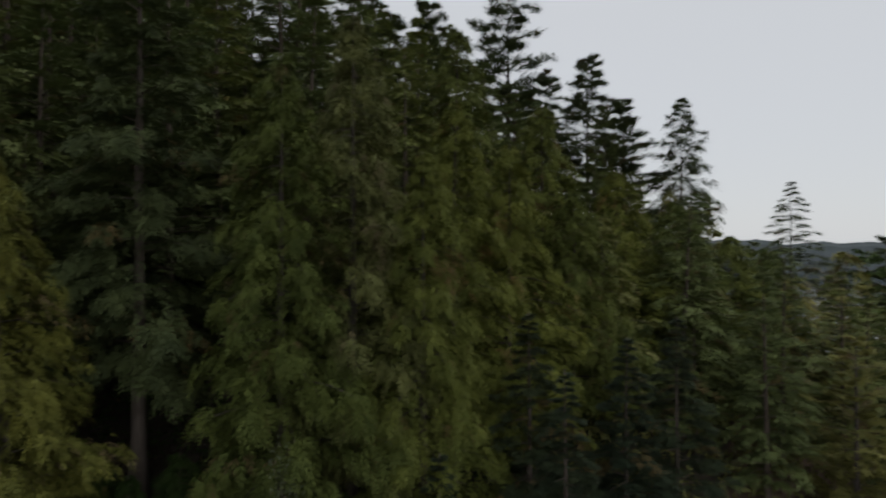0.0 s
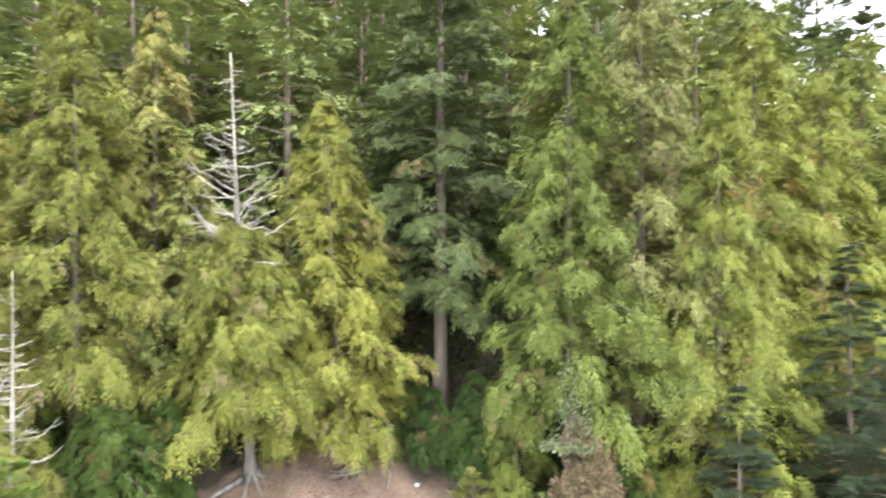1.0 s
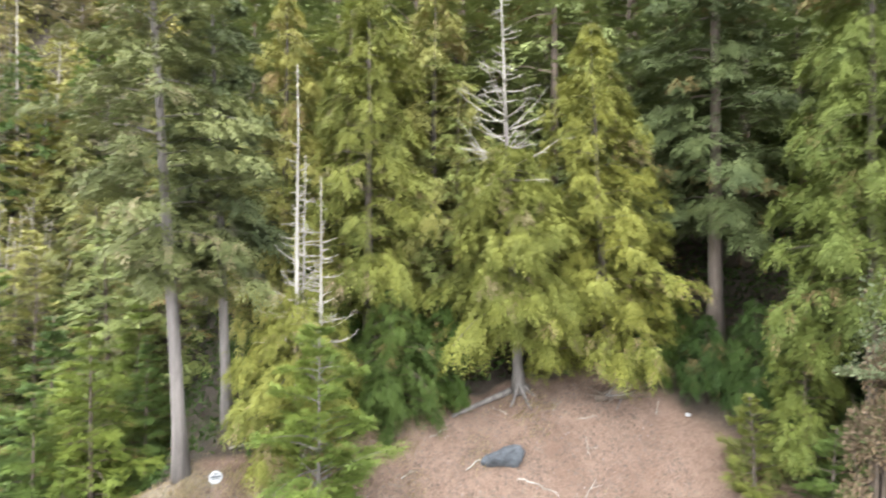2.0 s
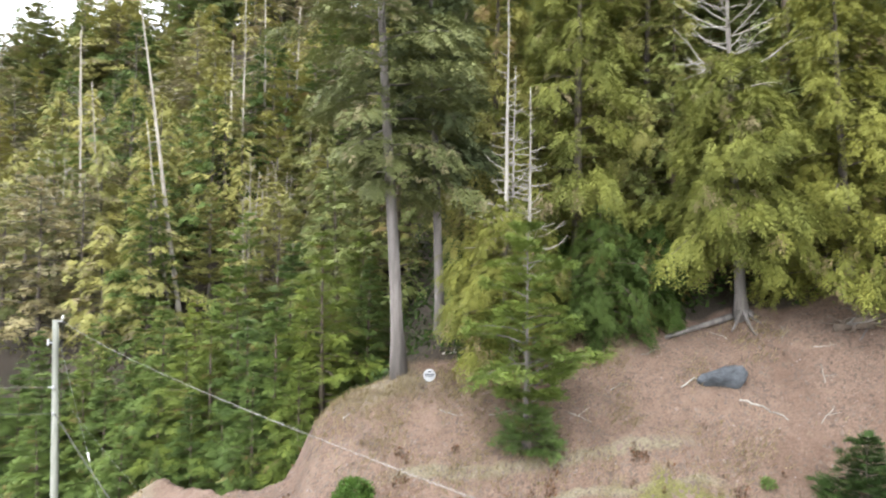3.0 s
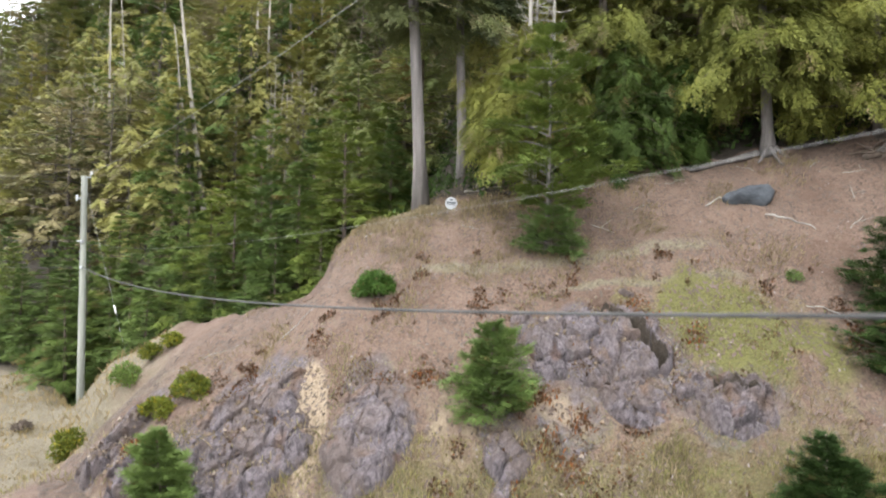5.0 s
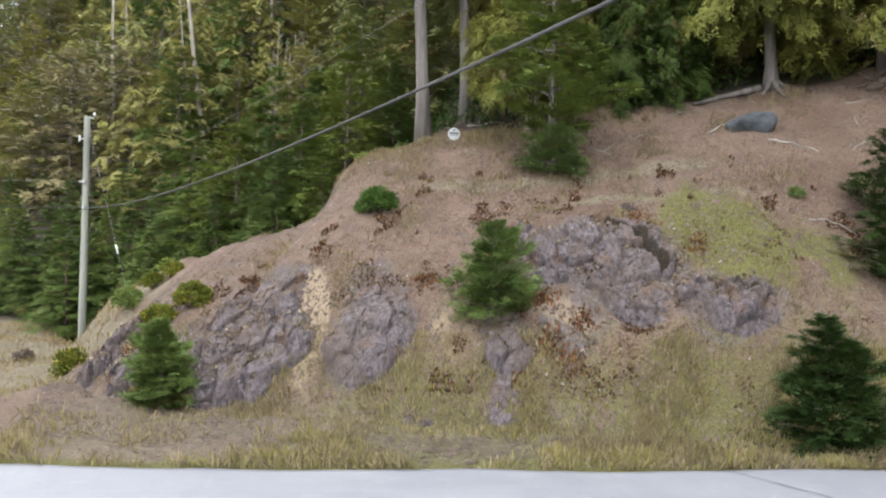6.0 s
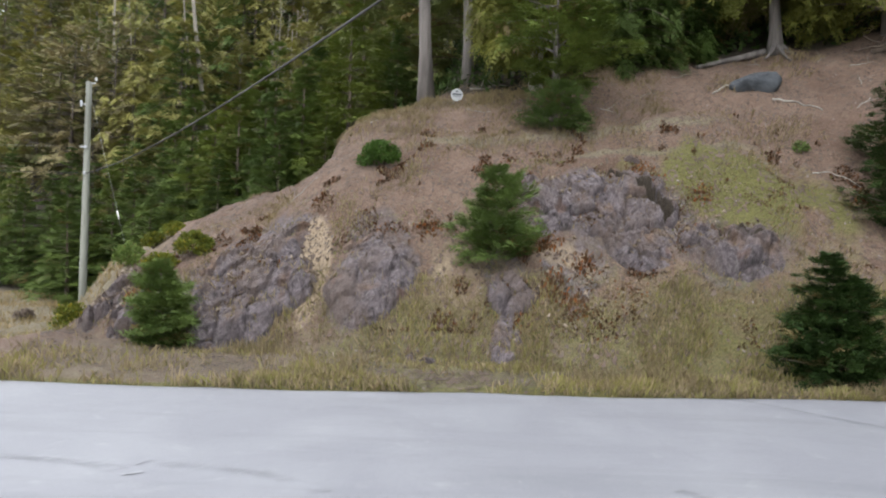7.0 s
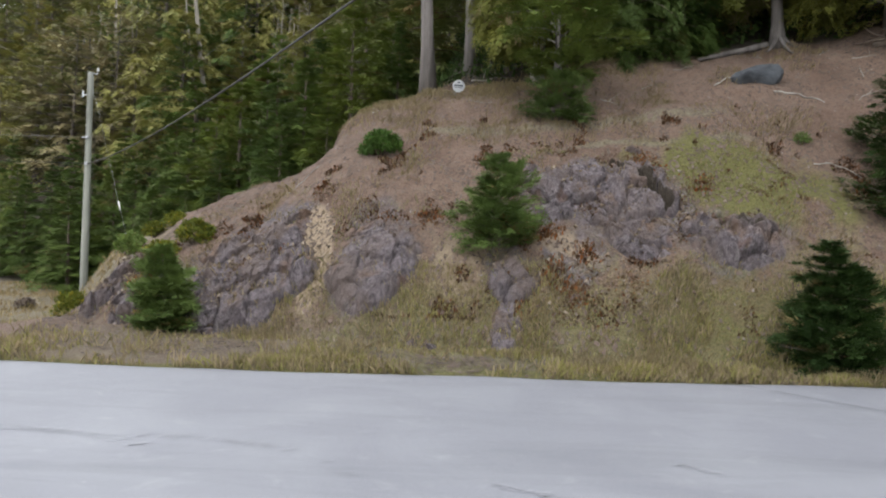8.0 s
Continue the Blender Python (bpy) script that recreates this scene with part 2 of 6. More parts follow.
def asphalt_material():
    m, n, l, p = nodes_of("worn_asphalt")
    co = coords(n, l, True)
    big, along = noise_of(n, l, co, 0.45, 5, 0.6, 0.6), noise_of(n, l, coords(n, l, True, (0.14, 1.0, 1.0)), 1.1, 5, 0.65, 0.8)
    fine, patch = noise_of(n, l, co, 60, 4, 0.8), noise_of(n, l, co, 2.2, 4, 0.6, 0.5)
    col = ramp_of(n, l, fine, [(0.3, (0.146, 0.149, 0.167)), (0.7, (0.221, 0.225, 0.250))])
    col = mix_of(n, l, ramp_of(n, l, big, [(0.42, 0.0), (0.68, 0.5)]), col, (0.251, 0.257, 0.276))
    col = mix_of(n, l, ramp_of(n, l, along, [(0.5, 0.0), (0.72, 0.4)]), col, (0.113, 0.117, 0.129))
    col = mix_of(n, l, ramp_of(n, l, patch, [(0.6, 0.0), (0.75, 0.4)]), col, (0.300, 0.302, 0.315))
    chips = noise_of(n, l, co, 9, 2, 0.5)
    col = mix_of(n, l, ramp_of(n, l, chips, [(0.75, 0.0), (0.79, 0.5)]), col, (0.360, 0.360, 0.365))
    l.new(col, p.inputs["Base Color"])
    p.inputs["Roughness"].default_value = 0.55
    l.new(bump_of(n, l, fine, 0.5, 0.006, bump_of(n, l, big, 0.4, 0.05)), p.inputs["Normal"])
    return m


ASPHALT = asphalt_material()


def water_material():
    m, n, l, p = nodes_of("sea_water")
    p.inputs["Base Color"].default_value = (0.03, 0.05, 0.06, 1)
    p.inputs["Roughness"].default_value = 0.12
    l.new(bump_of(n, l, noise_of(n, l, coords(n, l, True), 0.4, 4), 0.3, 0.3), p.inputs["Normal"])
    return m


WATER = water_material()
FAR_WOODS = plain("far_woods", (0.03, 0.045, 0.045), (0.07, 0.09, 0.09), 0.02, 0.95, 0, 2.0, (1, 1, 1), True, (0.05, 0.06, 0.07))


# ---- mesh helpers ----
def mesh_of(name, vf, material, smooth=False):
    me = bpy.data.meshes.new(name)
    v, f = vf
    me.from_pydata(v.tolist() if isinstance(v, np.ndarray) else v, [], f.tolist() if isinstance(f, np.ndarray) else f)
    me.materials.append(material)
    if smooth:
        me.polygons.foreach_set("use_smooth", np.ones(len(me.polygons), dtype=bool))
    me.update()
    return me


def part(name, vf, material, parent, label="", smooth=False, kind=""):
    ob = new(name, mesh_of(name, vf, material, smooth))
    ob.parent = parent
    return tagged(ob, label, kind=kind)


def thing(name, label, category, group="", kind="", at=None):
    ob = new(name)
    ob.empty_display_size = 0.3
    if at is not None:
        ob.matrix_basis = at
    return tagged(ob, label, category, group, kind)


def solid(name, vf, material, label, category, group="", kind="", at=None, smooth=False):
    ob = new(name, mesh_of(name, vf, material, smooth))
    if at is not None:
        ob.matrix_basis = at
    return tagged(ob, label, category, group, kind)


def tint(ob, values):
    """Gives each point of a leafy mesh its own tone."""
    ob.data.attributes.new("tone", "FLOAT", "POINT").data.foreach_set("value", np.asarray(values, np.float32))
    return ob


def join(pieces):
    vs, fs, k = [], [], 0
    for v, f in pieces:
        v = np.asarray(v, float)
        vs.append(v)
        fs += [[i + k for i in face] for face in (f.tolist() if isinstance(f, np.ndarray) else f)]
        k += len(v)
    return np.concatenate(vs), fs


def tube(path, radii, sides=6, rough=0.0, rng=None):
    """A closed tapering tube along a path."""
    path, radii = np.asarray(path, float), np.asarray(radii, float)
    n = len(path)
    along = np.gradient(path, axis=0)
    along /= np.linalg.norm(along, axis=1)[:, None] + 1e-9
    ref = np.where(np.abs(along[:, 2:3]) < 0.9, np.array([[0.0, 0, 1]]), np.array([[1.0, 0, 0]]))
    a = np.cross(along, ref[n // 2][None])
    a /= np.linalg.norm(a, axis=1)[:, None] + 1e-9
    b = np.cross(along, a)
    ang = np.arange(sides) * 2 * np.pi / sides
    r = radii[:, None] * np.ones((1, sides))
    if rough and rng is not None:
        r = r * (1 + rough * rng.uniform(-1, 1, (n, sides)))
    v = path[:, None] + r[..., None] * (np.cos(ang)[None, :, None] * a[:, None] + np.sin(ang)[None, :, None] * b[:, None])
    f = []
    for i in range(n - 1):
        for j in range(sides):
            k = (j + 1) % sides
            f.append([i * sides + j, i * sides + k, (i + 1) * sides + k, (i + 1) * sides + j])
    f.append(list(range(sides - 1, -1, -1)))
    f.append([(n - 1) * sides + j for j in range(sides)])
    return v.reshape(-1, 3), f


def box(sx, sy, sz, at=(0, 0, 0), bevel=0.0):
    bm = bmesh.new()
    bmesh.ops.create_cube(bm, size=1)
    bmesh.ops.scale(bm, vec=(sx, sy, sz), verts=bm.verts)
    if bevel:
        bmesh.ops.bevel(bm, geom=bm.edges[:], offset=bevel, segments=2, affect="EDGES", profile=0.5)
    bmesh.ops.translate(bm, vec=at, verts=bm.verts)
    bm.verts.index_update()
    v, f = np.array([p.co[:] for p in bm.verts]), [[p.index for p in q.verts] for q in bm.faces]
    bm.free()
    return v, f


def hash_of(i, j, seed):
    h = np.sin(i * 127.1 + j * 311.7 + seed * 74.7) * 43758.5453
    return h - np.floor(h)


def lumps(x, y, size, seed=0):
    """Smooth value noise in -1..1 with lumps about that size."""
    x, y = np.asarray(x, float) / size, np.asarray(y, float) / size
    i, j = np.floor(x), np.floor(y)
    u, v = x - i, y - j
    u, v = u * u * (3 - 2 * u), v * v * (3 - 2 * v)
    a, b = hash_of(i, j, seed), hash_of(i + 1, j, seed)
    c, d = hash_of(i, j + 1, seed), hash_of(i + 1, j + 1, seed)
    return 2 * ((a * (1 - u) + b * u) * (1 - v) + (c * (1 - u) + d * u) * v) - 1


def ease(a, b, x):
    t = np.clip((np.asarray(x, float) - a) / (b - a), 0, 1)
    return t * t * (3 - 2 * t)


# ---- the lie of the land ----
BANK_X = (-200, -13, -10.6, -8.75, -7.4, -5.3, -3.4, -1, 4.7, 11.7, 17.5, 22, 30, 60, 200)
BANK_TOP = (-0.8, -0.8, 0.9, 2.5, 3.7, 4.9, 7.0, 7.9, 8.7, 10.1, 11.2, 12.2, 14, 16, 18)
BANK_BACK = (21.5, 21.5, 22, 23, 24, 24.5, 25, 25.6, 24.5, 25.4, 24.4, 22.5, 19, 14, 0)
BANK_FOOT = (20.5, 20.5, 19.6, 17.0, 16.2, 16.0, 15.4, 14.9, 14.5, 13.7, 11.2, 7, 0, -18, -60)
EDGE_X = (-200, -40, -7.4, -1.8, 2.5, 8.1, 11, 17, 22, 30, 60, 200)
EDGE_Y = (9.0, 10.6, 11.3, 11.65, 12.1, 12.75, 12.6, 9.3, 5.0, -3.0, -24, -80)


def curve(x, xs, ys):
    return (np.interp(x - 0.5, xs, ys) + 2 * np.interp(x, xs, ys) + np.interp(x + 0.5, xs, ys)) / 4


def road_edge(x):
    return curve(x, EDGE_X, EDGE_Y)


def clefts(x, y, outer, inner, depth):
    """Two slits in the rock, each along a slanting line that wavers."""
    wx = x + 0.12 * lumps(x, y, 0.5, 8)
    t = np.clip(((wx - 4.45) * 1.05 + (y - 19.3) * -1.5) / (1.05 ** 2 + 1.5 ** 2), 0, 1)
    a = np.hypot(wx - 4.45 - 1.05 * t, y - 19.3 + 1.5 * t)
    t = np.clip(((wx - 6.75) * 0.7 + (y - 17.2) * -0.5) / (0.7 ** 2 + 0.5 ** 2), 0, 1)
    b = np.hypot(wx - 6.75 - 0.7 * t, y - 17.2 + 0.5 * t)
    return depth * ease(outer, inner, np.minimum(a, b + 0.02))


# the shelf that runs back from the bank's low shoulder, by its bearing off the road: height, and how far back it goes
SHELF_BEARING = (0.165, 0.178, 0.19, 0.214, 0.27, 0.326, 0.381, 0.436, 0.48, 0.52)
SHELF_TOP = (5.6, 5.1, 4.7, 4.5, 4.05, 3.54, 2.76, 1.85, 1.3, 0.0)
SHELF_ENDS = ((0.166, 0.204, 0.285, 0.34, 0.375, 0.45), (26, 23.5, 24, 26.5, 28.5, 28))


def shelf(x, y):
    """The shelf's height at a place, and how far that place belongs to it."""
    bearing = -x / np.maximum(y, 1.0)
    end = np.interp(bearing, *SHELF_ENDS)
    z = np.interp(bearing, SHELF_BEARING, SHELF_TOP) + 0.07 * (np.minimum(y, 30) - 22) - 0.12 - 0.8 * np.maximum(y - end, 0)
    return z, ease(0.16, 0.178, bearing) * ease(0.56, 0.5, bearing) * ease(19.5, 21.5, y), end


def ground_z(x, y):
    x, y = np.asarray(x, float), np.asarray(y, float)
    top, back, foot = curve(x, BANK_X, BANK_TOP), curve(x, BANK_X, BANK_BACK), curve(x, BANK_X, BANK_FOOT)
    u = np.clip((y - foot) / (back - foot), 0, 1)
    field = -0.8 * ease(12, 20, y) * ease(-9.5, -13, x)
    z = field + top * (u + (0.55 - 0.27 * ease(-1, 6, x)) * u * (1 - u)) * np.where(top > 0, 1, 0)
    rise = ease(-4.5, 1.0, x)
    past = np.maximum(y - back, 0)
    fall = np.maximum(z + (-0.55 * past), np.minimum(z, -0.8))
    z = np.where(past > 0, fall * (1 - rise) + rise * (z + 0.5 * np.minimum(past, 90)), z)
    level, share, _ = shelf(x, y)
    z = z + share * (np.minimum(z, level + 0.1) - z)
    z = z + share * ease(22, 23.5, y) * (np.maximum(z, level) - z)
    start = 33 + np.maximum(0, -12 - x) * 0.62
    up = np.maximum(y - start, 0)
    hill = -0.8 + 0.78 * np.minimum(up, 62) + 0.25 * np.maximum(up - 62, 0) * (up < 200)
    z = np.where(up > 0, np.maximum(z, hill), z)
    face = ease(0.02, 0.2, u) * (1 - 0.6 * ease(25, 40, y))
    z = z + face * (0.16 * lumps(x, y, 1.9, 3) + 0.09 * lumps(x, y, 0.8, 4) + 0.06 * lumps(x, y, 0.36, 5) + 0.03 * lumps(x, y, 0.17, 12))
    z = z + ease(26, 40, y) * 0.7 * lumps(x, y, 6, 6)
    z = z - 0.2 * ease(0.5, 0.0, np.hypot((x + 3.3 + 0.15 * (y - 17)) / 0.9, (y - 17.4) / 1.8))
    z = z + 0.12 * ease(0.7, 0.0, np.abs(y - 20.9 - 0.3 * lumps(x, 0 * x, 2, 9))) * ease(-2, 0, x) * ease(11, 8, x)
    z = z - clefts(x, y, 0.34, 0.16, 1.6)
    flat = ease(0, 0.5, y - road_edge(x))
    z = z + flat * (0.05 * lumps(x, y, 1.1, 7) + 0.04)
    shore = ease(48, 125, x - 0.6 * y) * (1 - ease(90, 300, y)) + ease(30, 90, -y)
    z = z * (1 - np.clip(shore, 0, 1)) - 21 * np.clip(shore, 0, 1)
    return np.where(y < road_edge(x) + 0.02, np.minimum(z, -0.04), z)


def at_ground(x, y, sink=0.05):
    return float(ground_z(x, y)) - sink


def steps(a, b, near_a, near_b, fine, grow=1.12):
    inner = np.arange(near_a, near_b, fine)
    out, p, d = [], near_b, fine
    while p < b:
        out.append(p)
        d *= grow
        p += d
    low, p, d = [], near_a, fine
    while True:
        d *= grow
        p -= d
        if p < a:
            break
        low.append(p)
    return np.concatenate([[a], low[::-1], inner, out, [b]])


GX, GY = steps(-1600, 1600, -12, 14, 0.11), steps(-1600, 1600, 11, 26, 0.11)
gx, gy = np.meshgrid(GX, GY)
gz = ground_z(gx, gy)
nx, ny = len(GX), len(GY)
idx = np.arange(nx * ny).reshape(ny, nx)
quads = np.stack([idx[:-1, :-1], idx[:-1, 1:], idx[1:, 1:], idx[1:, :-1]], -1).reshape(-1, 4)
ground = solid("ground", (np.stack([gx, gy, gz], -1).reshape(-1, 3), quads), EARTH,
               "bare reddish earth bank with dry grass below a wooded hillside", "ground", kind="structure", smooth=True)
fx, fy = gx.ravel(), gy.ravel()
foot_line, back_line = curve(fx, BANK_X, BANK_FOOT), curve(fx, BANK_X, BANK_BACK)
uu = (fy - foot_line) / (back_line - foot_line)
_, fshare, fend = shelf(fx, fy)
fshelf = fshare * ease(0.6, -0.2, fy - fend)
masks = {
    "grass": np.clip(0.42 * ease(0.13, -0.02, uu) * ease(-11, -7, fx) + 0.9 * ease(-10, -13.5, fx) * (fy < 40)
                     + 0.22 * ease(0.5, 0.15, uu) * ease(-4, 0, fx) + 0.5 * ease(1.2, 0.3, np.hypot((fx + 1.5) / 2.5, (fy - 25) / 1.5))
                     + 0.75 * ease(0.28, 0.05, np.abs(fy - 20.75 - 0.3 * lumps(fx, 0 * fx, 2, 9))) * ease(-2, 0, fx) * ease(9, 7, fx) + 0.7 * ease(0.22, 0.05, np.abs(fy - 19.95 - 0.2 * lumps(fx, 0 * fx, 1.6, 54))) * ease(2.5, 4, fx) * ease(9.5, 8, fx)
                     + 0.35 * fshelf * ease(0.34, 0.42, -fx / np.maximum(fy, 1.0)), 0, 1),
    "moss": np.clip(0.9 * ease(1.2, 0.2, np.hypot((fx - 7.7) / 2.9, (fy - 18.7 + 0.25 * (fx - 7.7)) / 1.5) + 0.4 * lumps(fx, fy, 0.7, 52)) + 0.12 * ease(0.5, 0.1, uu) * ease(2, 7, fx) + 0.4 * ease(0.3, 0.05, uu) * ease(-4.5, -1, fx)
                    + 0.75 * ease(0.5, 0.1, fy - road_edge(fx)) * (fy > road_edge(fx)), 0, 1),
    "sand": np.clip(1.2 * ease(1.0, 0.4, np.hypot((fx + 3.4 + 0.1 * (fy - 17)) / 0.6, (fy - 17.3) / 1.8)) + 0.9 * ease(1.0, 0.4, np.hypot((fx + 5.6) / 0.5, (fy - 15.6) / 0.7)) + 0.5 * ease(1.0, 0.3, np.hypot((fx - 2.7) / 1.3, (fy - 16.9 + 0.4 * (fx - 2.7)) / 0.6)) + 0.4 * ease(1.0, 0.3, np.hypot((fx - 0.2) / 1.0, (fy - 16.6) / 1.4)), 0, 1),
    # the last term puts the clefts' shade into the earth's colour
    "forest_and_cleft_shade": np.clip(ease(1.02, 1.12, uu) * ease(-13, -9, fx) * (1 - fshelf) + ease(36, 42, fy) + ease(18, 21, fx + 0.4 * (fy - 18)) * (fy > 4), 0, 1) * 1.3 + 1.5 * clefts(fx, fy, 0.22, 0.12, 1.0),
}
ROCKS = ((-5.3, 17.7, 2.0, 2.0), (-1.95, 17.0, 1.2, 1.4), (1.4, 16.2, 0.7, 1.2), (3.7, 18.1, 2.0, 1.2), (5.6, 18.0, 0.9, 1.2), (6.9, 16.9, 1.5, 1.0), (-8.8, 19.2, 1.2, 1.8), (-0.6, 15.0, 0.7, 0.6), (3.0, 16.6, 1.0, 0.8))
masks["rock"] = 0 * fx
for rx_, ry_, ra_, rb_ in ROCKS:
    masks["rock"] = np.maximum(masks["rock"], ease(1.05, 0.6, np.hypot((fx - rx_) / ra_, (fy - ry_) / rb_) + 0.25 * lumps(fx, fy, 0.6, 51)))
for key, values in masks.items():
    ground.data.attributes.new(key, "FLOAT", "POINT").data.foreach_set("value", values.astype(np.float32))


def road_sheet():
    xs = np.concatenate([np.arange(-120, -14, 2.0), np.arange(-14, 14, 0.12), np.arange(14, 60, 1.0)])
    edge = road_edge(xs) + 0.05 * lumps(xs, 0 * xs, 0.5, 21) + 0.1 * lumps(xs, 0 * xs, 2.3, 22)
    rows = []
    for k in range(13):
        y = edge - np.minimum(k, 1) * 0.15 - max(k - 1, 0) * 2.0
        rows.append(np.stack([xs, y, 0.012 + 0.02 * np.minimum(k, 3) / 3 + 0.006 * lumps(xs, y, 2.5, 23)], -1))
    lip = rows[0].copy()
    lip[:, 2] -= 0.12
    v = np.stack([lip] + rows, 0)
    n = len(xs)
    ids = np.arange(v.shape[0] * n).reshape(v.shape[0], n)
    f = np.stack([ids[:-1, :-1], ids[1:, :-1], ids[1:, 1:], ids[:-1, 1:]], -1).reshape(-1, 4)
    return v.reshape(-1, 3), f


solid("road", road_sheet(), ASPHALT, "worn light grey asphalt road with a crumbling edge", "road", kind="structure", smooth=True)
solid("water", (np.array([[120, -1500, -19.0], [1590, -1500, -19.0], [1590, 500, -19.0], [120, 500, -19.0]]), [[0, 1, 2, 3]]), WATER,
      "calm grey sea inlet below the woods", "water", kind="structure")


def far_shore():
    ys = np.linspace(-1400, 500, 220)
    rows = []
    for k, (dx, h) in enumerate(((0, -20), (8, -12), (60, 0.45), (160, 0.85), (260, 1.0), (420, 0.9))):
        z = np.full_like(ys, h) if k < 2 else -19 + h * (66 + 14 * lumps(ys, 0 * ys, 260, 31) + 5 * lumps(ys, 0 * ys + k, 40, 32) + 3.5 * lumps(ys, 0 * ys + k, 12, 33))
        rows.append(np.stack([1050 + dx + 0.02 * ys, ys, z], -1))
    v = np.stack(rows, 0)
    n = len(ys)
    ids = np.arange(v.shape[0] * n).reshape(v.shape[0], n)
    return v.reshape(-1, 3), np.stack([ids[:-1, :-1], ids[:-1, 1:], ids[1:, 1:], ids[1:, :-1]], -1).reshape(-1, 4)


solid("backdrop", far_shore(), FAR_WOODS, "hazy dark wooded hills on the far shore", "hills", kind="structure")


# ---- trees ----
# how each kind grows: outline, uneven reach, rise and bend of its boughs, droop of its sprays, width of a bough, thickness of a bough, roll of a spray
HABIT = {
    "cedar": (0.66, (0.7, 1.12), (0.1, 0.5), (0.45, 0.9), 0.7, 0.32, 0.14, 0.45),
    "broad_cedar": (0.42, (0.6, 1.15), (0.1, 0.5), (0.45, 0.9), 0.7, 0.32, 0.14, 0.45),
    "spruce": (0.85, (0.75, 1.1), (-0.05, 0.25), (0.1, 0.4), 0.2, 0.3, 0.05, 0.25),
    "bushy": (0.48, (0.45, 1.25), (0.1, 0.7), (0.1, 0.5), 0.0, 0.36, 0.07, 0.5),
    "tiered": (0.78, (0.55, 1.15), (0.05, 0.4), (0.25, 0.6), 0.3, 0.3, 0.06, 0.35),
    "ragged": (0.5, (0.4, 1.2), (0.2, 0.7), (0.2, 0.5), 0.1, 0.34, 0.06, 0.4),
    "sparse": (0.4, (0.3, 1.1), (-0.1, 0.4), (0.0, 0.4), 0.25, 0.24, 0.08, 0.4),
    "fir": (0.62, (0.6, 1.15), (-0.1, 0.35), (0.25, 0.6), 0.5, 0.32, 0.08, 0.35),
}


def unit(v):
    return v / (np.linalg.norm(v, axis=-1, keepdims=True) + 1e-9)


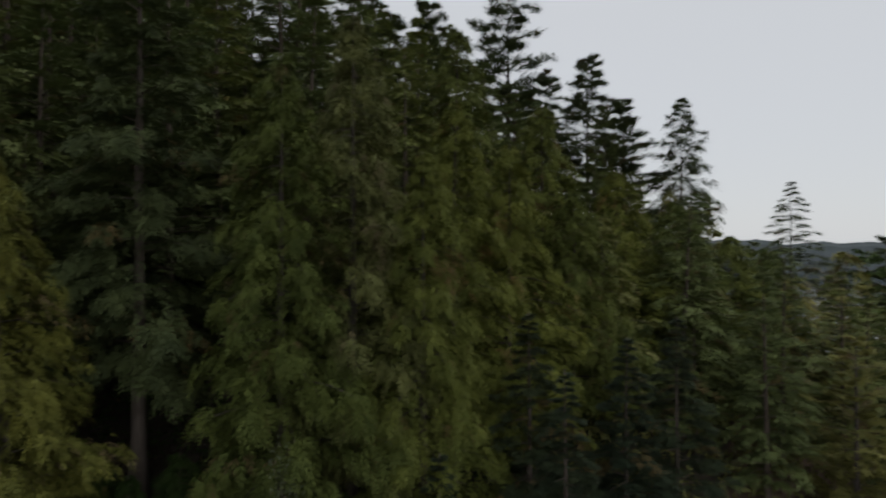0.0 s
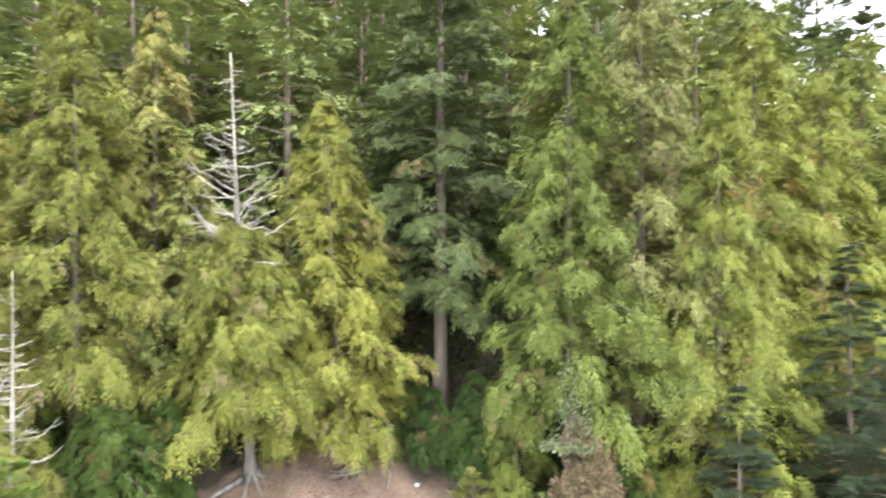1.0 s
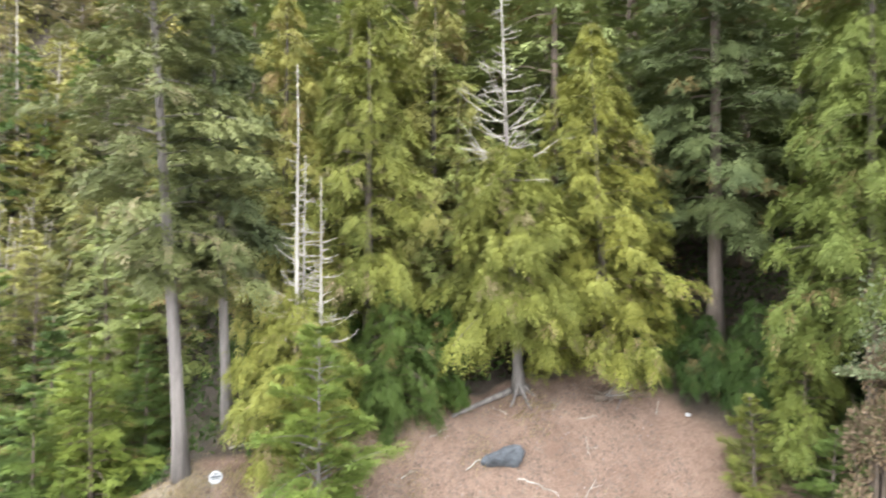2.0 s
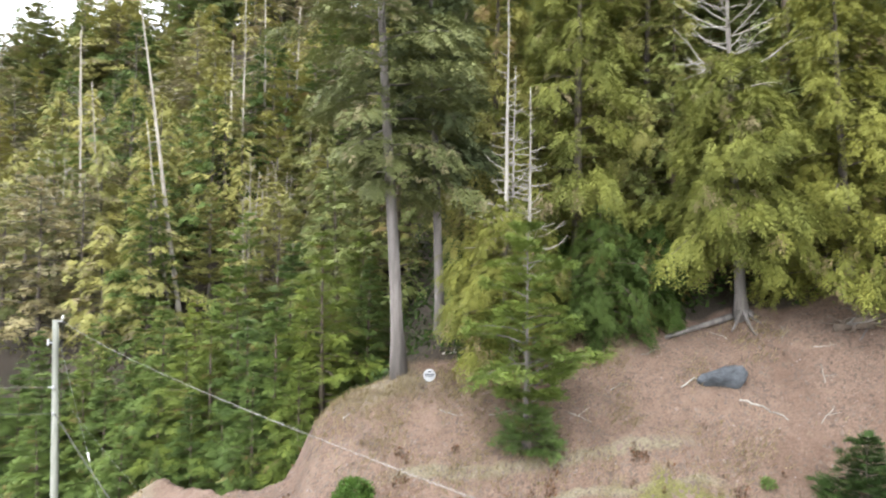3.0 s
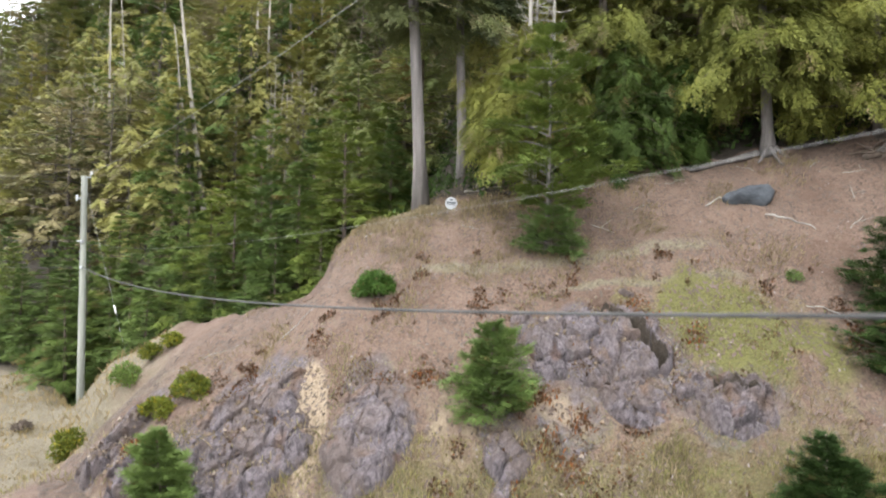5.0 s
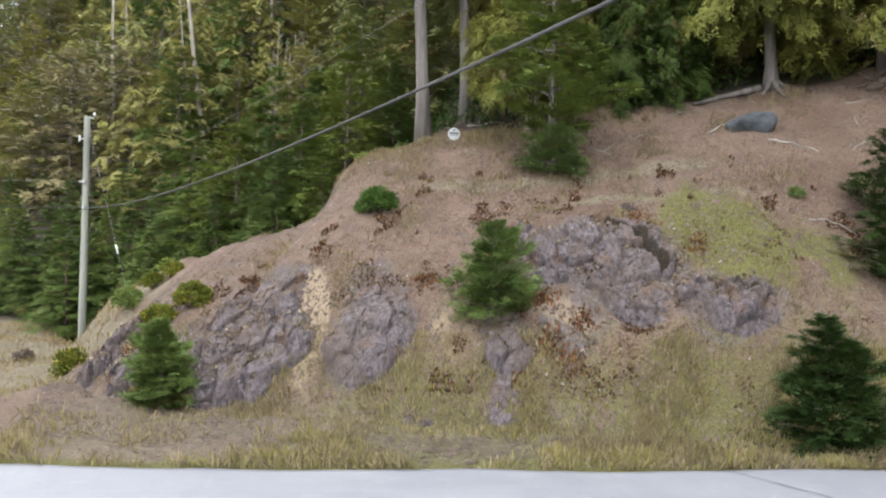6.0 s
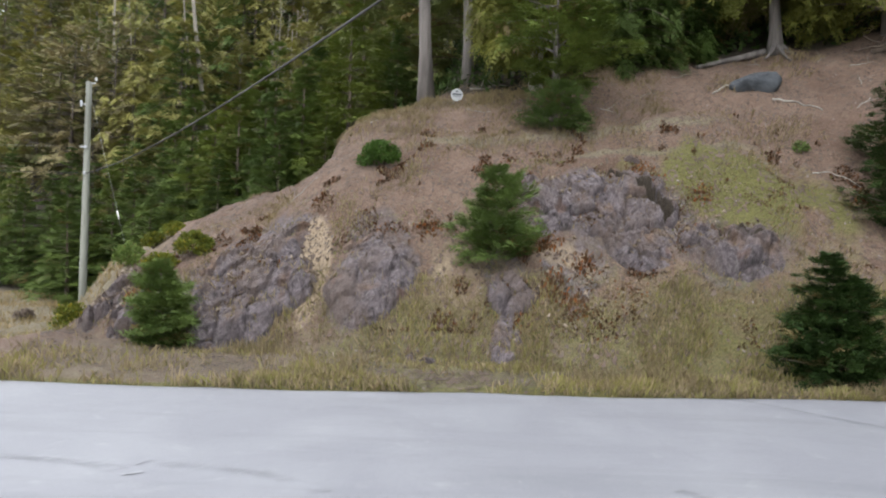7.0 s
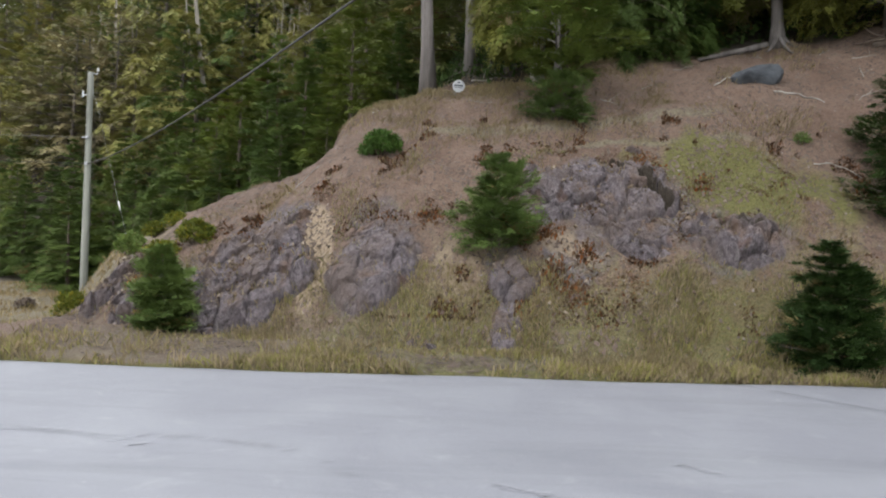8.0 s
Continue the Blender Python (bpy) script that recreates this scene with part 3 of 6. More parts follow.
def crown_of(rng, H, z0, R, kind, nb, ns, K, L, blade=0.1):
    """Boughs as curves round the stem, on each a fan of arching sprays, on each spray pairs of leaflets.
    Returns the crown (points, faces, tones, normals) and the bough paths."""
    outline, uneven, rise, bend, down, spread, hang, roll = HABIT[kind]
    i = np.arange(nb)
    u = np.clip((i + rng.uniform(0, 1, nb)) / nb, 0, 0.985)
    if kind == "tiered":
        u = np.clip((np.floor(u * nb / 6.0) + 0.5 + rng.normal(0, 0.2, nb)) * 6.0 / nb, 0, 0.985)
    h = z0 + (H - z0) * u
    ang = i * 2.39996 + rng.uniform(-0.6, 0.6, nb)
    swell = np.clip(0.6 + 0.4 * u / 0.16, 0.6, 1)
    lobe = 1 + 0.3 * lumps(np.cos(ang) * 1.5 + 7, np.sin(ang) * 1.5 + h / 1.7, 1.0, int(rng.integers(1000)))
    r = R * (1 - u) ** outline * swell * rng.uniform(*uneven, nb) * (0.5 + 0.5 * lobe if kind == "spruce" else lobe)
    a, b = rng.uniform(*rise, nb) + (0.35 * u if kind in ("tiered", "fir") else 0), rng.uniform(*bend, nb)
    r = np.maximum(r, 0.12)

    def on(k, s):
        return np.stack([r[k] * s * np.cos(ang[k]), r[k] * s * np.sin(ang[k]), h[k] + r[k] * (a[k] * s - b[k] * s * s + 0.2 * b[k] * s ** 4)], -1)

    n = nb * ns
    k = np.repeat(i, ns)
    s = 0.1 + 0.9 * rng.uniform(0, 1, n) ** 0.62
    rad = np.stack([np.cos(ang[k]), np.sin(ang[k]), 0 * s], -1)
    lat = np.stack([-np.sin(ang[k]), np.cos(ang[k]), 0 * s], -1)
    up = np.array([0, 0, 1.0])
    q = rng.uniform(-1, 1, n)
    wide = (spread * r[k] + 0.1) * (1.15 - s)
    base = on(k, s) + (q * wide)[:, None] * lat
    base[:, 2] += rng.normal(0, hang, n) * np.minimum(r[k], 1.6) - 0.35 * (0.3 + down) * np.abs(q) * wide
    fan = 1.15 * q + rng.normal(0, 0.3, n)
    head = unit(rad * np.cos(fan)[:, None] + lat * np.sin(fan)[:, None] + up * (a[k] - 1.3 * b[k] * s + 0.4 * u[k] + rng.normal(0, 0.12, n))[:, None])
    drop = down * rng.uniform(0.5, 1.4, n)
    size = L * rng.uniform(0.65, 1.3, n) * np.clip(0.5 + 0.6 * (1 - u[k]), 0.5, 1)
    tilt = rng.normal(0, roll, n)
    outward = unit(rad * (0.35 + 0.5 * s)[:, None] + lat * (0.6 * q)[:, None] + up * 0.55)
    tris, ways = [], []
    for j in range(K):
        t = (j // 2 + rng.uniform(0.2, 0.8, n)) / ((K + 1) // 2)
        side = 1 if j % 2 else -1
        root = base + head * (size * (t - 0.15))[:, None] - up * (drop * size * t * t)[:, None]
        tangent = unit(head - up * (2 * drop * t)[:, None])
        flat = unit(np.cross(tangent, up + 0.05 * rad))
        face = np.cross(flat, tangent)
        flat, face = flat * np.cos(tilt)[:, None] + face * np.sin(tilt)[:, None], face * np.cos(tilt)[:, None] - flat * np.sin(tilt)[:, None]
        way = unit(tangent * rng.uniform(0.6, 1.0, n)[:, None] + flat * side * rng.uniform(0.45, 0.85, n)[:, None] + rng.normal(0, 0.14, (n, 3)))
        ln = size * rng.uniform(0.42, 0.62, n) * (1 - 0.5 * t)
        w = unit(np.cross(way, face + rng.normal(0, 0.2, (n, 3)))) * (ln * blade * 1.5)[:, None]
        low = root + way * (ln * 0.22)[:, None]
        tris.append(np.stack([low - w, low + w, root + way * ln[:, None]], 1))
        ways.append(unit(0.6 * face + 0.75 * outward + rng.normal(0, 0.12, (n, 3))))
    v = np.stack(tris, 1).reshape(-1, 3)
    f = np.arange(len(v)).reshape(-1, 3)
    tone = np.clip(0.5 + 0.2 * rng.normal(0, 1, nb)[k] + 0.17 * rng.normal(0, 1, n), 0, 1)
    few = 3 if K > 3 else 2
    limbs = [(on(np.full(few + 1, t), np.linspace(0, 0.92, few + 1)), np.linspace(0.014 * r[t] + 0.008, 0.006, few + 1)) for t in range(0, nb, 1 if nb < 70 else 2) if r[t] > 0.5]
    return (v, f, np.repeat(tone, 3 * K), np.repeat(np.stack(ways, 1).reshape(-1, 3), 3, axis=0)), limbs


def foliage(name, crown, material, parent, label=""):
    """Leaves as a part, with the tone of each spray and the soft facing of its bough."""
    v, f, tone, facing = crown
    ob = part(name, (v, f), material, parent, label)
    tint(ob, tone)
    ob.data.attributes.new("custom_normal", "FLOAT_VECTOR", "POINT").data.foreach_set("vector", facing.astype(np.float32).ravel())
    return ob


def stem_path(H, rng, lean=(0, 0), wobble=0.02, n=12):
    z = np.linspace(-0.3, H, n)
    t = np.clip(z / H, 0, 1)
    return np.stack([lean[0] * t + np.cumsum(rng.normal(0, wobble, n)) * t, lean[1] * t + np.cumsum(rng.normal(0, wobble, n)) * t, z], -1)


def stem_radii(path, H, rb, flare=0.5, tip=0.02):
    t = np.clip(path[:, 2] / H, 0, 1)
    return np.maximum(rb * (1 - t) ** 0.85 + rb * flare * np.exp(-np.maximum(path[:, 2], 0) / 0.35), tip)


def bent(vf, path, H):
    """Moves a crown built on a straight stem along with the stem's bend."""
    v, rest = np.array(vf[0]), vf[1:]
    z = np.clip(v[:, 2], path[0, 2], path[-1, 2])
    v[:, 0] += np.interp(z, path[:, 2], path[:, 0])
    v[:, 1] += np.interp(z, path[:, 2], path[:, 1])
    return (v, *rest)


def conifer(name, label, seed, H, z0, R, kind, leaf, bark=None, nb=90, ns=30, K=4, L=0.5, rb=None, lean=(0, 0), category="tree", group="", at=None, blade=0.1):
    rng = np.random.default_rng(seed)
    tree = thing(name, label, category, group, at=at)
    path = stem_path(H, rng, lean)
    part("trunk", tube(path, stem_radii(path, H, rb or 0.012 * H + 0.03), 10, 0.08, rng), bark or BARK, tree, smooth=True)
    crown, limbs = crown_of(rng, H, z0, R, kind, nb, ns, K, L, blade)
    sticks = join([tube(p, q, 3) for p, q in limbs])
    part("branchwork", bent(sticks, path, H), bark or BARK, tree, kind="stuff")
    foliage("crown", bent(crown, path, H), leaf, tree)
    return tree


def spot(x, y, turn=0.0, scale=1.0, tall=None, sink=0.05):
    return Matrix.LocRotScale((x, y, at_ground(x, y, sink)), Euler((0, 0, radians(turn))), (scale, scale, tall or scale))


def up_to(x, y, top):
    return top - at_ground(x, y)


def dead_boughs(rng, path, z_from, z_to, count, reach, up=0.2, twigs=3):
    """Dead boughs up a stem, each a shape of its own with its twigs."""
    every = []
    for k in range(count):
        out = []
        z = z_from + (z_to - z_from) * (k + rng.uniform(0, 1)) / count
        o = np.array([np.interp(z, path[:, 2], path[:, 0]), np.interp(z, path[:, 2], path[:, 1]), z])
        a, ln = rng.uniform(0, 2 * np.pi), reach(z) * rng.uniform(0.45, 1.0)
        d = np.array([np.cos(a), np.sin(a), 0])
        s = np.linspace(0, 1, 5)[:, None]
        rise = rng.uniform(-0.3, up)
        p = o + d * ln * s + np.array([0, 0, 1.0]) * ln * (rise * s + rng.uniform(-0.1, 0.45) * s * s) + rng.normal(0, 0.03 * ln, (5, 3)) * s
        out.append(tube(p, np.linspace(0.014 + 0.012 * ln, 0.008, 5), 4))
        for _ in range(twigs if ln > 0.6 else 0):
            i = rng.integers(1, 4)
            e = p[i] + (d * rng.uniform(0.1, 0.4) + np.array([-d[1], d[0], 0]) * rng.choice([-1, 1]) * rng.uniform(0.15, 0.4) + np.array([0, 0, rng.uniform(-0.1, 0.25)])) * ln * 0.6
            out.append(tube(np.stack([p[i], (p[i] + e) / 2 + rng.normal(0, 0.02, 3), e]), [0.016, 0.012, 0.006], 3))
        every.append(join(out))
    return every


# the two tall firs with bare stems at the brow of the bank
x, y = -1.0, 25.6
conifer("douglas_fir", "tall Douglas fir with a long bare grey trunk", 11, up_to(x, y, 33), 6.8, 4.0, "fir", GREY_FIR, GREY_BARK, 110, 96, 12, 0.54, 0.26, (-1.7, 0.2), at=spot(x, y))
x, y = 0.55, 27.5
conifer("douglas_fir", "slender Douglas fir with a bare lower trunk", 12, up_to(x, y, 29), 6.3, 3.2, "fir", GREY_FIR, GREY_BARK, 90, 90, 12, 0.52, 0.21, (-0.9, 0), at=spot(x, y))

# the dead-topped cedar clump: three bleached spires over a living yellowish skirt
def dead_topped_cedar():
    rng = np.random.default_rng(21)
    x0, y0 = 3.1, 24.3
    tree = thing("dead_topped_cedar", "cedar clump with three bleached dead spires above yellow-green skirts", "tree", at=spot(x0, y0))
    z0 = at_ground(x0, y0)
    for dx, dy, top, r in ((-0.4, -0.1, 22.3, 0.12), (-0.12, 0.15, 19.2, 0.1), (0.42, 0.0, 18.4, 0.12)):
        p = stem_path(top - z0, rng, (0, 0), 0.012, 14) + np.array([dx, dy, 0])
        stem = part("spire", tube(p, stem_radii(p, top - z0, r, 0.4, 0.015), 8, 0.08, rng), DEAD_WOOD, tree, smooth=True)
        for bough in dead_boughs(rng, p, 4.2, (top - z0) * 0.95, 56, lambda z: 1.75 * max(0.12, 1 - (z - 4.2) / (top - z0 - 4.2)) ** 1.15, 0.3, 4):
            part("bough", bough, DEAD_WOOD, stem)
    crown, limbs = crown_of(rng, 6.2, 1.9, 2.75, "broad_cedar", 56, 120, 13, 0.5, 0.078)
    crown[0][:, 0] -= 0.25
    foliage("crown", crown, CEDAR, tree, "yellow-green drooping cedar sprays")
    part("branchwork", join([tube(p, q, 3) for p, q in limbs]), CEDAR_BARK, tree, kind="stuff")


def snag_cedar():
    """The big cedar whose top is a bleached snag with long dead boughs."""
    rng = np.random.default_rng(22)
    x0, y0 = 11.7, 25.4
    z0 = at_ground(x0, y0)
    H = 26.6 - z0
    tree = thing("snag_topped_cedar", "broad green cedar with a bleached dead top and flared grey trunk", "tree", at=spot(x0, y0))
    p = stem_path(H, rng, (-0.9, 0), 0.01, 16)
    girth = stem_radii(p, H, 0.2, 0.7, 0.03)
    part("trunk", tube(p[:11], girth[:11], 12, 0.1, rng), GREY_BARK, tree, smooth=True)
    part("snag", tube(p[10:], girth[10:], 10, 0.08, rng), DEAD_WOOD, tree, "bleached dead top", smooth=True)
    for bough in dead_boughs(rng, p, H - 7.9, H - 3.6, 30, lambda z: 3.3 * (1.05 - 0.17 * (z - H + 7.7)), 0.6, 5) + dead_boughs(rng, p, H - 3.9, H - 0.6, 22, lambda z: 0.9, 0.3, 1):
        part("bough", bough, DEAD_WOOD, tree)
    crown, limbs = crown_of(rng, 9.9, 2.4, 4.2, "broad_cedar", 92, 150, 13, 0.55, 0.078)
    foliage("crown", bent(crown, p, H), CEDAR, tree, "hanging yellow-green cedar sprays")
    part("branchwork", bent(join([tube(a, b, 4) for a, b in limbs]), p, H), CEDAR_BARK, tree, kind="stuff")
    for k in range(5):
        a = -2.3 + k * 0.75
        d = np.array([np.cos(a), np.sin(a), 0])
        s = np.linspace(0, 1, 6)[:, None]
        q = d * (0.12 + 1.0 * s) + np.array([0, 0, 1.0]) * (0.45 * (1 - s) ** 2 - 0.12 - 0.45 * s * max(0.0, -d[1]))
        part("root", tube(q, np.linspace(0.1, 0.03, 6), 6, 0.1, rng), GREY_BARK, tree, smooth=True)


dead_topped_cedar()
snag_cedar()

# cedars, firs and spruces of the wood's front, each with its own growth
FRONT = (
    # name, label, x, y, top, bare stem, radius, kind, leaf, boughs, sprays, spray length, seed
    ("red_cedar", "tall bright green cedar with a pointed top", 15.6, 25.0, 25.4, 0.2, 4.5, "cedar", CEDAR, 190, 60, 0.55, 31),
    ("red_cedar", "tall yellow-green cedar standing behind dead spires", 6.2, 28.6, 28.5, 1.5, 4.1, "cedar", CEDAR, 190, 55, 0.6, 32),
    ("red_cedar", "yellow-green cedar behind the tall firs", 3.0, 31.0, 27.5, 1.5, 3.8, "cedar", OLIVE, 150, 50, 0.6, 33),
    ("red_cedar", "olive green cedar deep among dark firs", 9.6, 30.2, 29.5, 1.5, 3.8, "cedar", OLIVE, 150, 44, 0.65, 30),
    ("douglas_fir", "dark Douglas fir with a bare lower trunk in a gap", 20.0, 23.8, 37, 5.0, 4.6, "fir", DARK_FIR, 200, 90, 0.66, 34),
    ("red_cedar", "large dense cedar with drooping green sprays", 21.4, 17.6, 29.5, 4.2, 4.4, "cedar", GREEN_CEDAR, 220, 64, 0.6, 35),
    ("red_cedar", "large dense cedar with a rounded olive top", 24.8, 16.6, 32.0, 2.5, 4.8, "cedar", OLIVE, 220, 62, 0.62, 36),
    ("red_cedar", "tall cedar with drooping green sprays", 25.2, 13.4, 26.0, 1.6, 4.1, "cedar", GREEN_CEDAR, 190, 60, 0.6, 37),
    ("red_cedar", "cedar with hanging green sprays", 29.6, 14.2, 29.0, 2.0, 4.6, "cedar", GREEN_CEDAR, 180, 55, 0.65, 38),
    ("red_cedar", "cedar at the wood's descending edge", 34.0, 13.0, 27.5, 2.0, 5.2, "cedar", GREEN_CEDAR, 160, 50, 0.68, 39),
    ("red_cedar", "cedar low on the wood's descending edge", 39.0, 11.0, 25.0, 2.0, 5.2, "cedar", GREEN_CEDAR, 150, 45, 0.7, 29),
    ("spruce", "blue-green spruce with layered boughs", 28.6, 10.0, 19.3, 0.6, 3.7, "spruce", SPRUCE, 150, 60, 0.5, 40),
    ("spruce", "grey-green spruce with layered boughs", 26.0, 7.6, 17.4, 0.6, 3.4, "spruce", SPRUCE, 150, 60, 0.5, 41),
    ("spruce", "dark spruce with layered boughs on the slope", 23.2, 11.6, 14.4, 0.4, 2.9, "spruce", SPRUCE, 120, 56, 0.48, 42),
    ("spruce", "dark spruce with layered boughs", 32.0, 6.6, 18.0, 0.6, 3.7, "spruce", SPRUCE, 140, 54, 0.52, 43),
    ("spruce", "dark spruce at the wood's lower edge", 36.5, 5.0, 18.6, 0.6, 3.8, "spruce", SPRUCE, 140, 50, 0.54, 44),
    ("young_hemlock", "low dark hemlock in the shade of cedars", 6.4, 25.7, 14.4, 0.1, 2.9, "cedar", HEMLOCK, 110, 56, 0.42, 45),
    # the near-black leaf among these puts the wood's shade into the colour
    ("young_hemlock", "low dark hemlock beside a cedar trunk", 8.6, 26.5, 14.2, 0.1, 2.5, "cedar", DARK_AND_SHADED_HEMLOCK, 90, 50, 0.42, 46),
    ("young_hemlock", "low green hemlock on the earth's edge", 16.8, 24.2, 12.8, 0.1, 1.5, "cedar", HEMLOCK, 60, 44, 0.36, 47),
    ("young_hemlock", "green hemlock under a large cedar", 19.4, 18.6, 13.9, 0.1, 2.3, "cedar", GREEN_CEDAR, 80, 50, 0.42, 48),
    ("young_hemlock", "green hemlock low in a dark gap of the wood", 18.4, 22.4, 13.4, 0.1, 1.9, "cedar", DARK_AND_SHADED_HEMLOCK, 70, 44, 0.42, 51),
    ("young_hemlock", "dark hemlock at the foot of large cedars", 20.8, 19.8, 14.6, 0.1, 2.2, "cedar", DARK_AND_SHADED_HEMLOCK, 80, 46, 0.42, 54),
    ("young_hemlock", "dark low hemlock at the foot of large cedars", 22.2, 15.4, 12.8, 0.1, 2.2, "cedar", DARK_AND_SHADED_HEMLOCK, 80, 46, 0.42, 55),
    ("young_hemlock", "dark hemlock filling a gap between cedars", 18.0, 24.6, 14.2, 0.1, 2.1, "cedar", DARK_AND_SHADED_HEMLOCK, 80, 44, 0.42, 56),
    ("young_hemlock", "dark hemlock at the edge of the dark wood", 19.9, 21.4, 14.0, 0.1, 2.2, "cedar", DARK_AND_SHADED_HEMLOCK, 80, 44, 0.42, 57),
    ("young_hemlock", "dark broad hemlock under tall cedars", 23.4, 18.8, 15.2, 0.1, 2.6, "cedar", DARK_AND_SHADED_HEMLOCK, 80, 44, 0.45, 58),
    # two hemlocks added to keep the gap behind the firs dark
    ("young_hemlock", "hemlock added behind tall firs, its leaves darkened to stand for shade", 1.7, 30.0, 14.0, 0.1, 2.4, "cedar", DARK_AND_SHADED_HEMLOCK, 70, 40, 0.45, 59),
    ("young_hemlock", "hemlock added behind dead spires, its leaves darkened to stand for shade", 4.6, 27.6, 14.2, 0.1, 2.3, "cedar", DARK_AND_SHADED_HEMLOCK, 70, 40, 0.45, 60),
    ("young_fir", "slim light green young fir on the cut bank", 17.4, 18.8, 10.9, 0.1, 1.3, "bushy", CEDAR, 60, 40, 0.3, 49),
    ("young_fir", "light green young fir on the cut bank", 18.8, 17.0, 10.2, 0.1, 1.4, "bushy", YOUNG, 60, 40, 0.32, 50),
)
LEANING = {31: (-1.0, 0.0)}
for name, label, x, y, top, bare, R, kind, leaf, nb, ns, L, seed in FRONT:
    bark = CEDAR_BARK if name == "red_cedar" else BARK
    conifer(name, label, seed, up_to(x, y, top), bare, R, kind, leaf, bark, round(nb * 0.55), round(ns * 1.75), 13, L * 0.95, lean=LEANING.get(seed, (0, 0)), at=spot(x, y), blade=0.078)

# the ragged sapling in front of the dead spires
x, y = 3.05, 21.4
conifer("young_fir", "ragged light green young fir with a pale stem on the bank", 52, up_to(x, y, 13.4), 1.3, 2.5, "ragged", LIGHT_YOUNG, GREY_BARK, 50, 90, 10, 0.42, 0.085, at=spot(x, y), blade=0.1)
x, y = 3.15, 21.2
conifer("young_fir", "low dark bushy young fir at a sapling's foot", 53, 1.5, 0.02, 1.3, "bushy", YOUNG, BARK, 60, 46, 10, 0.26, 0.04, at=spot(x, y))

# small firs on the face and foot of the bank
SMALL = (
    # x, y, height, radius, habit, label, seed
    (1.15, 17.0, 2.25, 1.15, "bushy", "bushy young fir growing on the rocky bank", 61),
    (-6.5, 15.9, 1.95, 0.78, "bushy", "small dark young fir beside a rock dome", 62),
    (7.9, 13.95, 2.1, 1.3, "bushy", "broad dark young fir at the roadside", 63),
    (7.75, 14.1, 2.7, 1.0, "ragged", "pointed dark young fir at the roadside", 64),
    (11.9, 18.3, 3.0, 1.5, "ragged", "dark young fir on the bank above the road", 65),
    (11.4, 17.0, 2.6, 1.4, "ragged", "dark bushy young fir on the bank", 66),
)
for x, y, H, R, habit, label, seed in SMALL:
    conifer("young_fir", label, seed, H, 0.03, R, habit, YOUNG if seed < 63 else DARK_AND_SHADED_HEMLOCK, BARK, 96, 40, 10, 0.31, 0.03, at=spot(x, y), blade=0.1)

# ---- the wall of young firs behind the bank ----
protos = {
    "young": [conifer("young_fir", "dense green young fir behind the bank", 70 + k, 10, 0.3, 2.7 + 0.25 * k, "tiered", (YOUNG, LIGHT_YOUNG, YOUNG, LIGHT_YOUNG)[k], TWIG, 112, 40, 10, 0.56, at=spot(*p), blade=0.085)
              for k, p in enumerate(((-6.3, 29.2), (-9.6, 31.3), (-12.8, 34.4), (-4.4, 29.5)))],
}


def plant(kind, x, y, top_or_height, rng, as_top=False, wide=1.0, label="", group=""):
    proto = protos[kind][int(rng.integers(len(protos[kind])))]
    h = (up_to(x, y, top_or_height) if as_top else top_or_height) / PROTO_H[kind]
    m = Matrix.LocRotScale((x, y, at_ground(x, y, 0.1)), Euler((radians(rng.normal(0, 1.2)), radians(rng.normal(0, 1.2)), rng.uniform(0, 6.28))), (h * wide, h * wide, h))
    return tagged(copy_thing(proto, m), label, "", group)


PROTO_H = {"young": 10.0, "olive": 13.0, "fir": 22.0, "thicket": 10.0, "sky_fir": 22.0}
rng = np.random.default_rng(80)
YOUNG_ROW = ((-5.6, 31.5, 11.3), (-7.6, 30.6, 9.6), (-8.6, 32.6, 10.6), (-10.9, 32.6, 8.6), (-12.0, 36.2, 10.2), (-14.2, 34.8, 7.2), (-15.2, 38.0, 9.0),
             (-17.4, 36.4, 6.4), (-18.6, 39.6, 8.4), (-20.6, 38.0, 5.8), (-22.4, 41.0, 7.8), (-25.0, 40.4, 6.4), (-27.5, 43.5, 8.0), (-30.5, 45.5, 8.5),
             (-2.6, 30.8, 12.4), (-3.6, 33.6, 13.6), (-6.8, 34.4, 13.0), (-10.0, 36.2, 12.2), (-34.0, 47.5, 9.0), (-13.6, 31.4, 4.6), (-11.2, 29.4, 4.2), (-18.9, 34.8, 4.4),
             (-7.0, 28.2, 7.6), (-8.3, 29.3, 6.6), (-10.0, 30.2, 6.4), (-12.4, 32.8, 6.8), (-16.0, 35.4, 6.0), (-19.4, 37.2, 6.6), (-5.0, 27.6, 8.2), (-22.2, 38.8, 6.0), (-24.0, 39.4, 5.2))
for x, y, top in YOUNG_ROW:
    plant("young", x, y, top, rng, True, 1.0 if top > 6 else 1.3)

# ---- the hillside wood ----
protos["olive"] = [conifer("hillside_tree", "olive green tree on the steep hillside", 90 + k, 13, 1.5, 3.4 + 0.3 * k, ("cedar", "ragged", "fir", "cedar", "fir", "sparse")[k], (HILL, OLIVE, HILL, OLIVE, YOUNG, GREY_TWIGS)[k], CEDAR_BARK, 60, 20, 12, 0.86, at=spot(*p), blade=0.13)
                   for k, p in enumerate(((-24.0, 52.0), (-30.5, 58.0), (-15.0, 52.5), (-21.0, 55.5), (-12.5, 57.0), (-27.0, 49.5)))]
protos["thicket"] = [conifer("young_fir", "green young fir on the steep hillside", 75 + k, 10, 0.4, 3.0, "ragged", (YOUNG, HILL)[k], BARK, 60, 20, 12, 0.72, at=spot(*p), blade=0.1)
                     for k, p in enumerate(((-17.5, 44.5), (-9.0, 42.5)))]
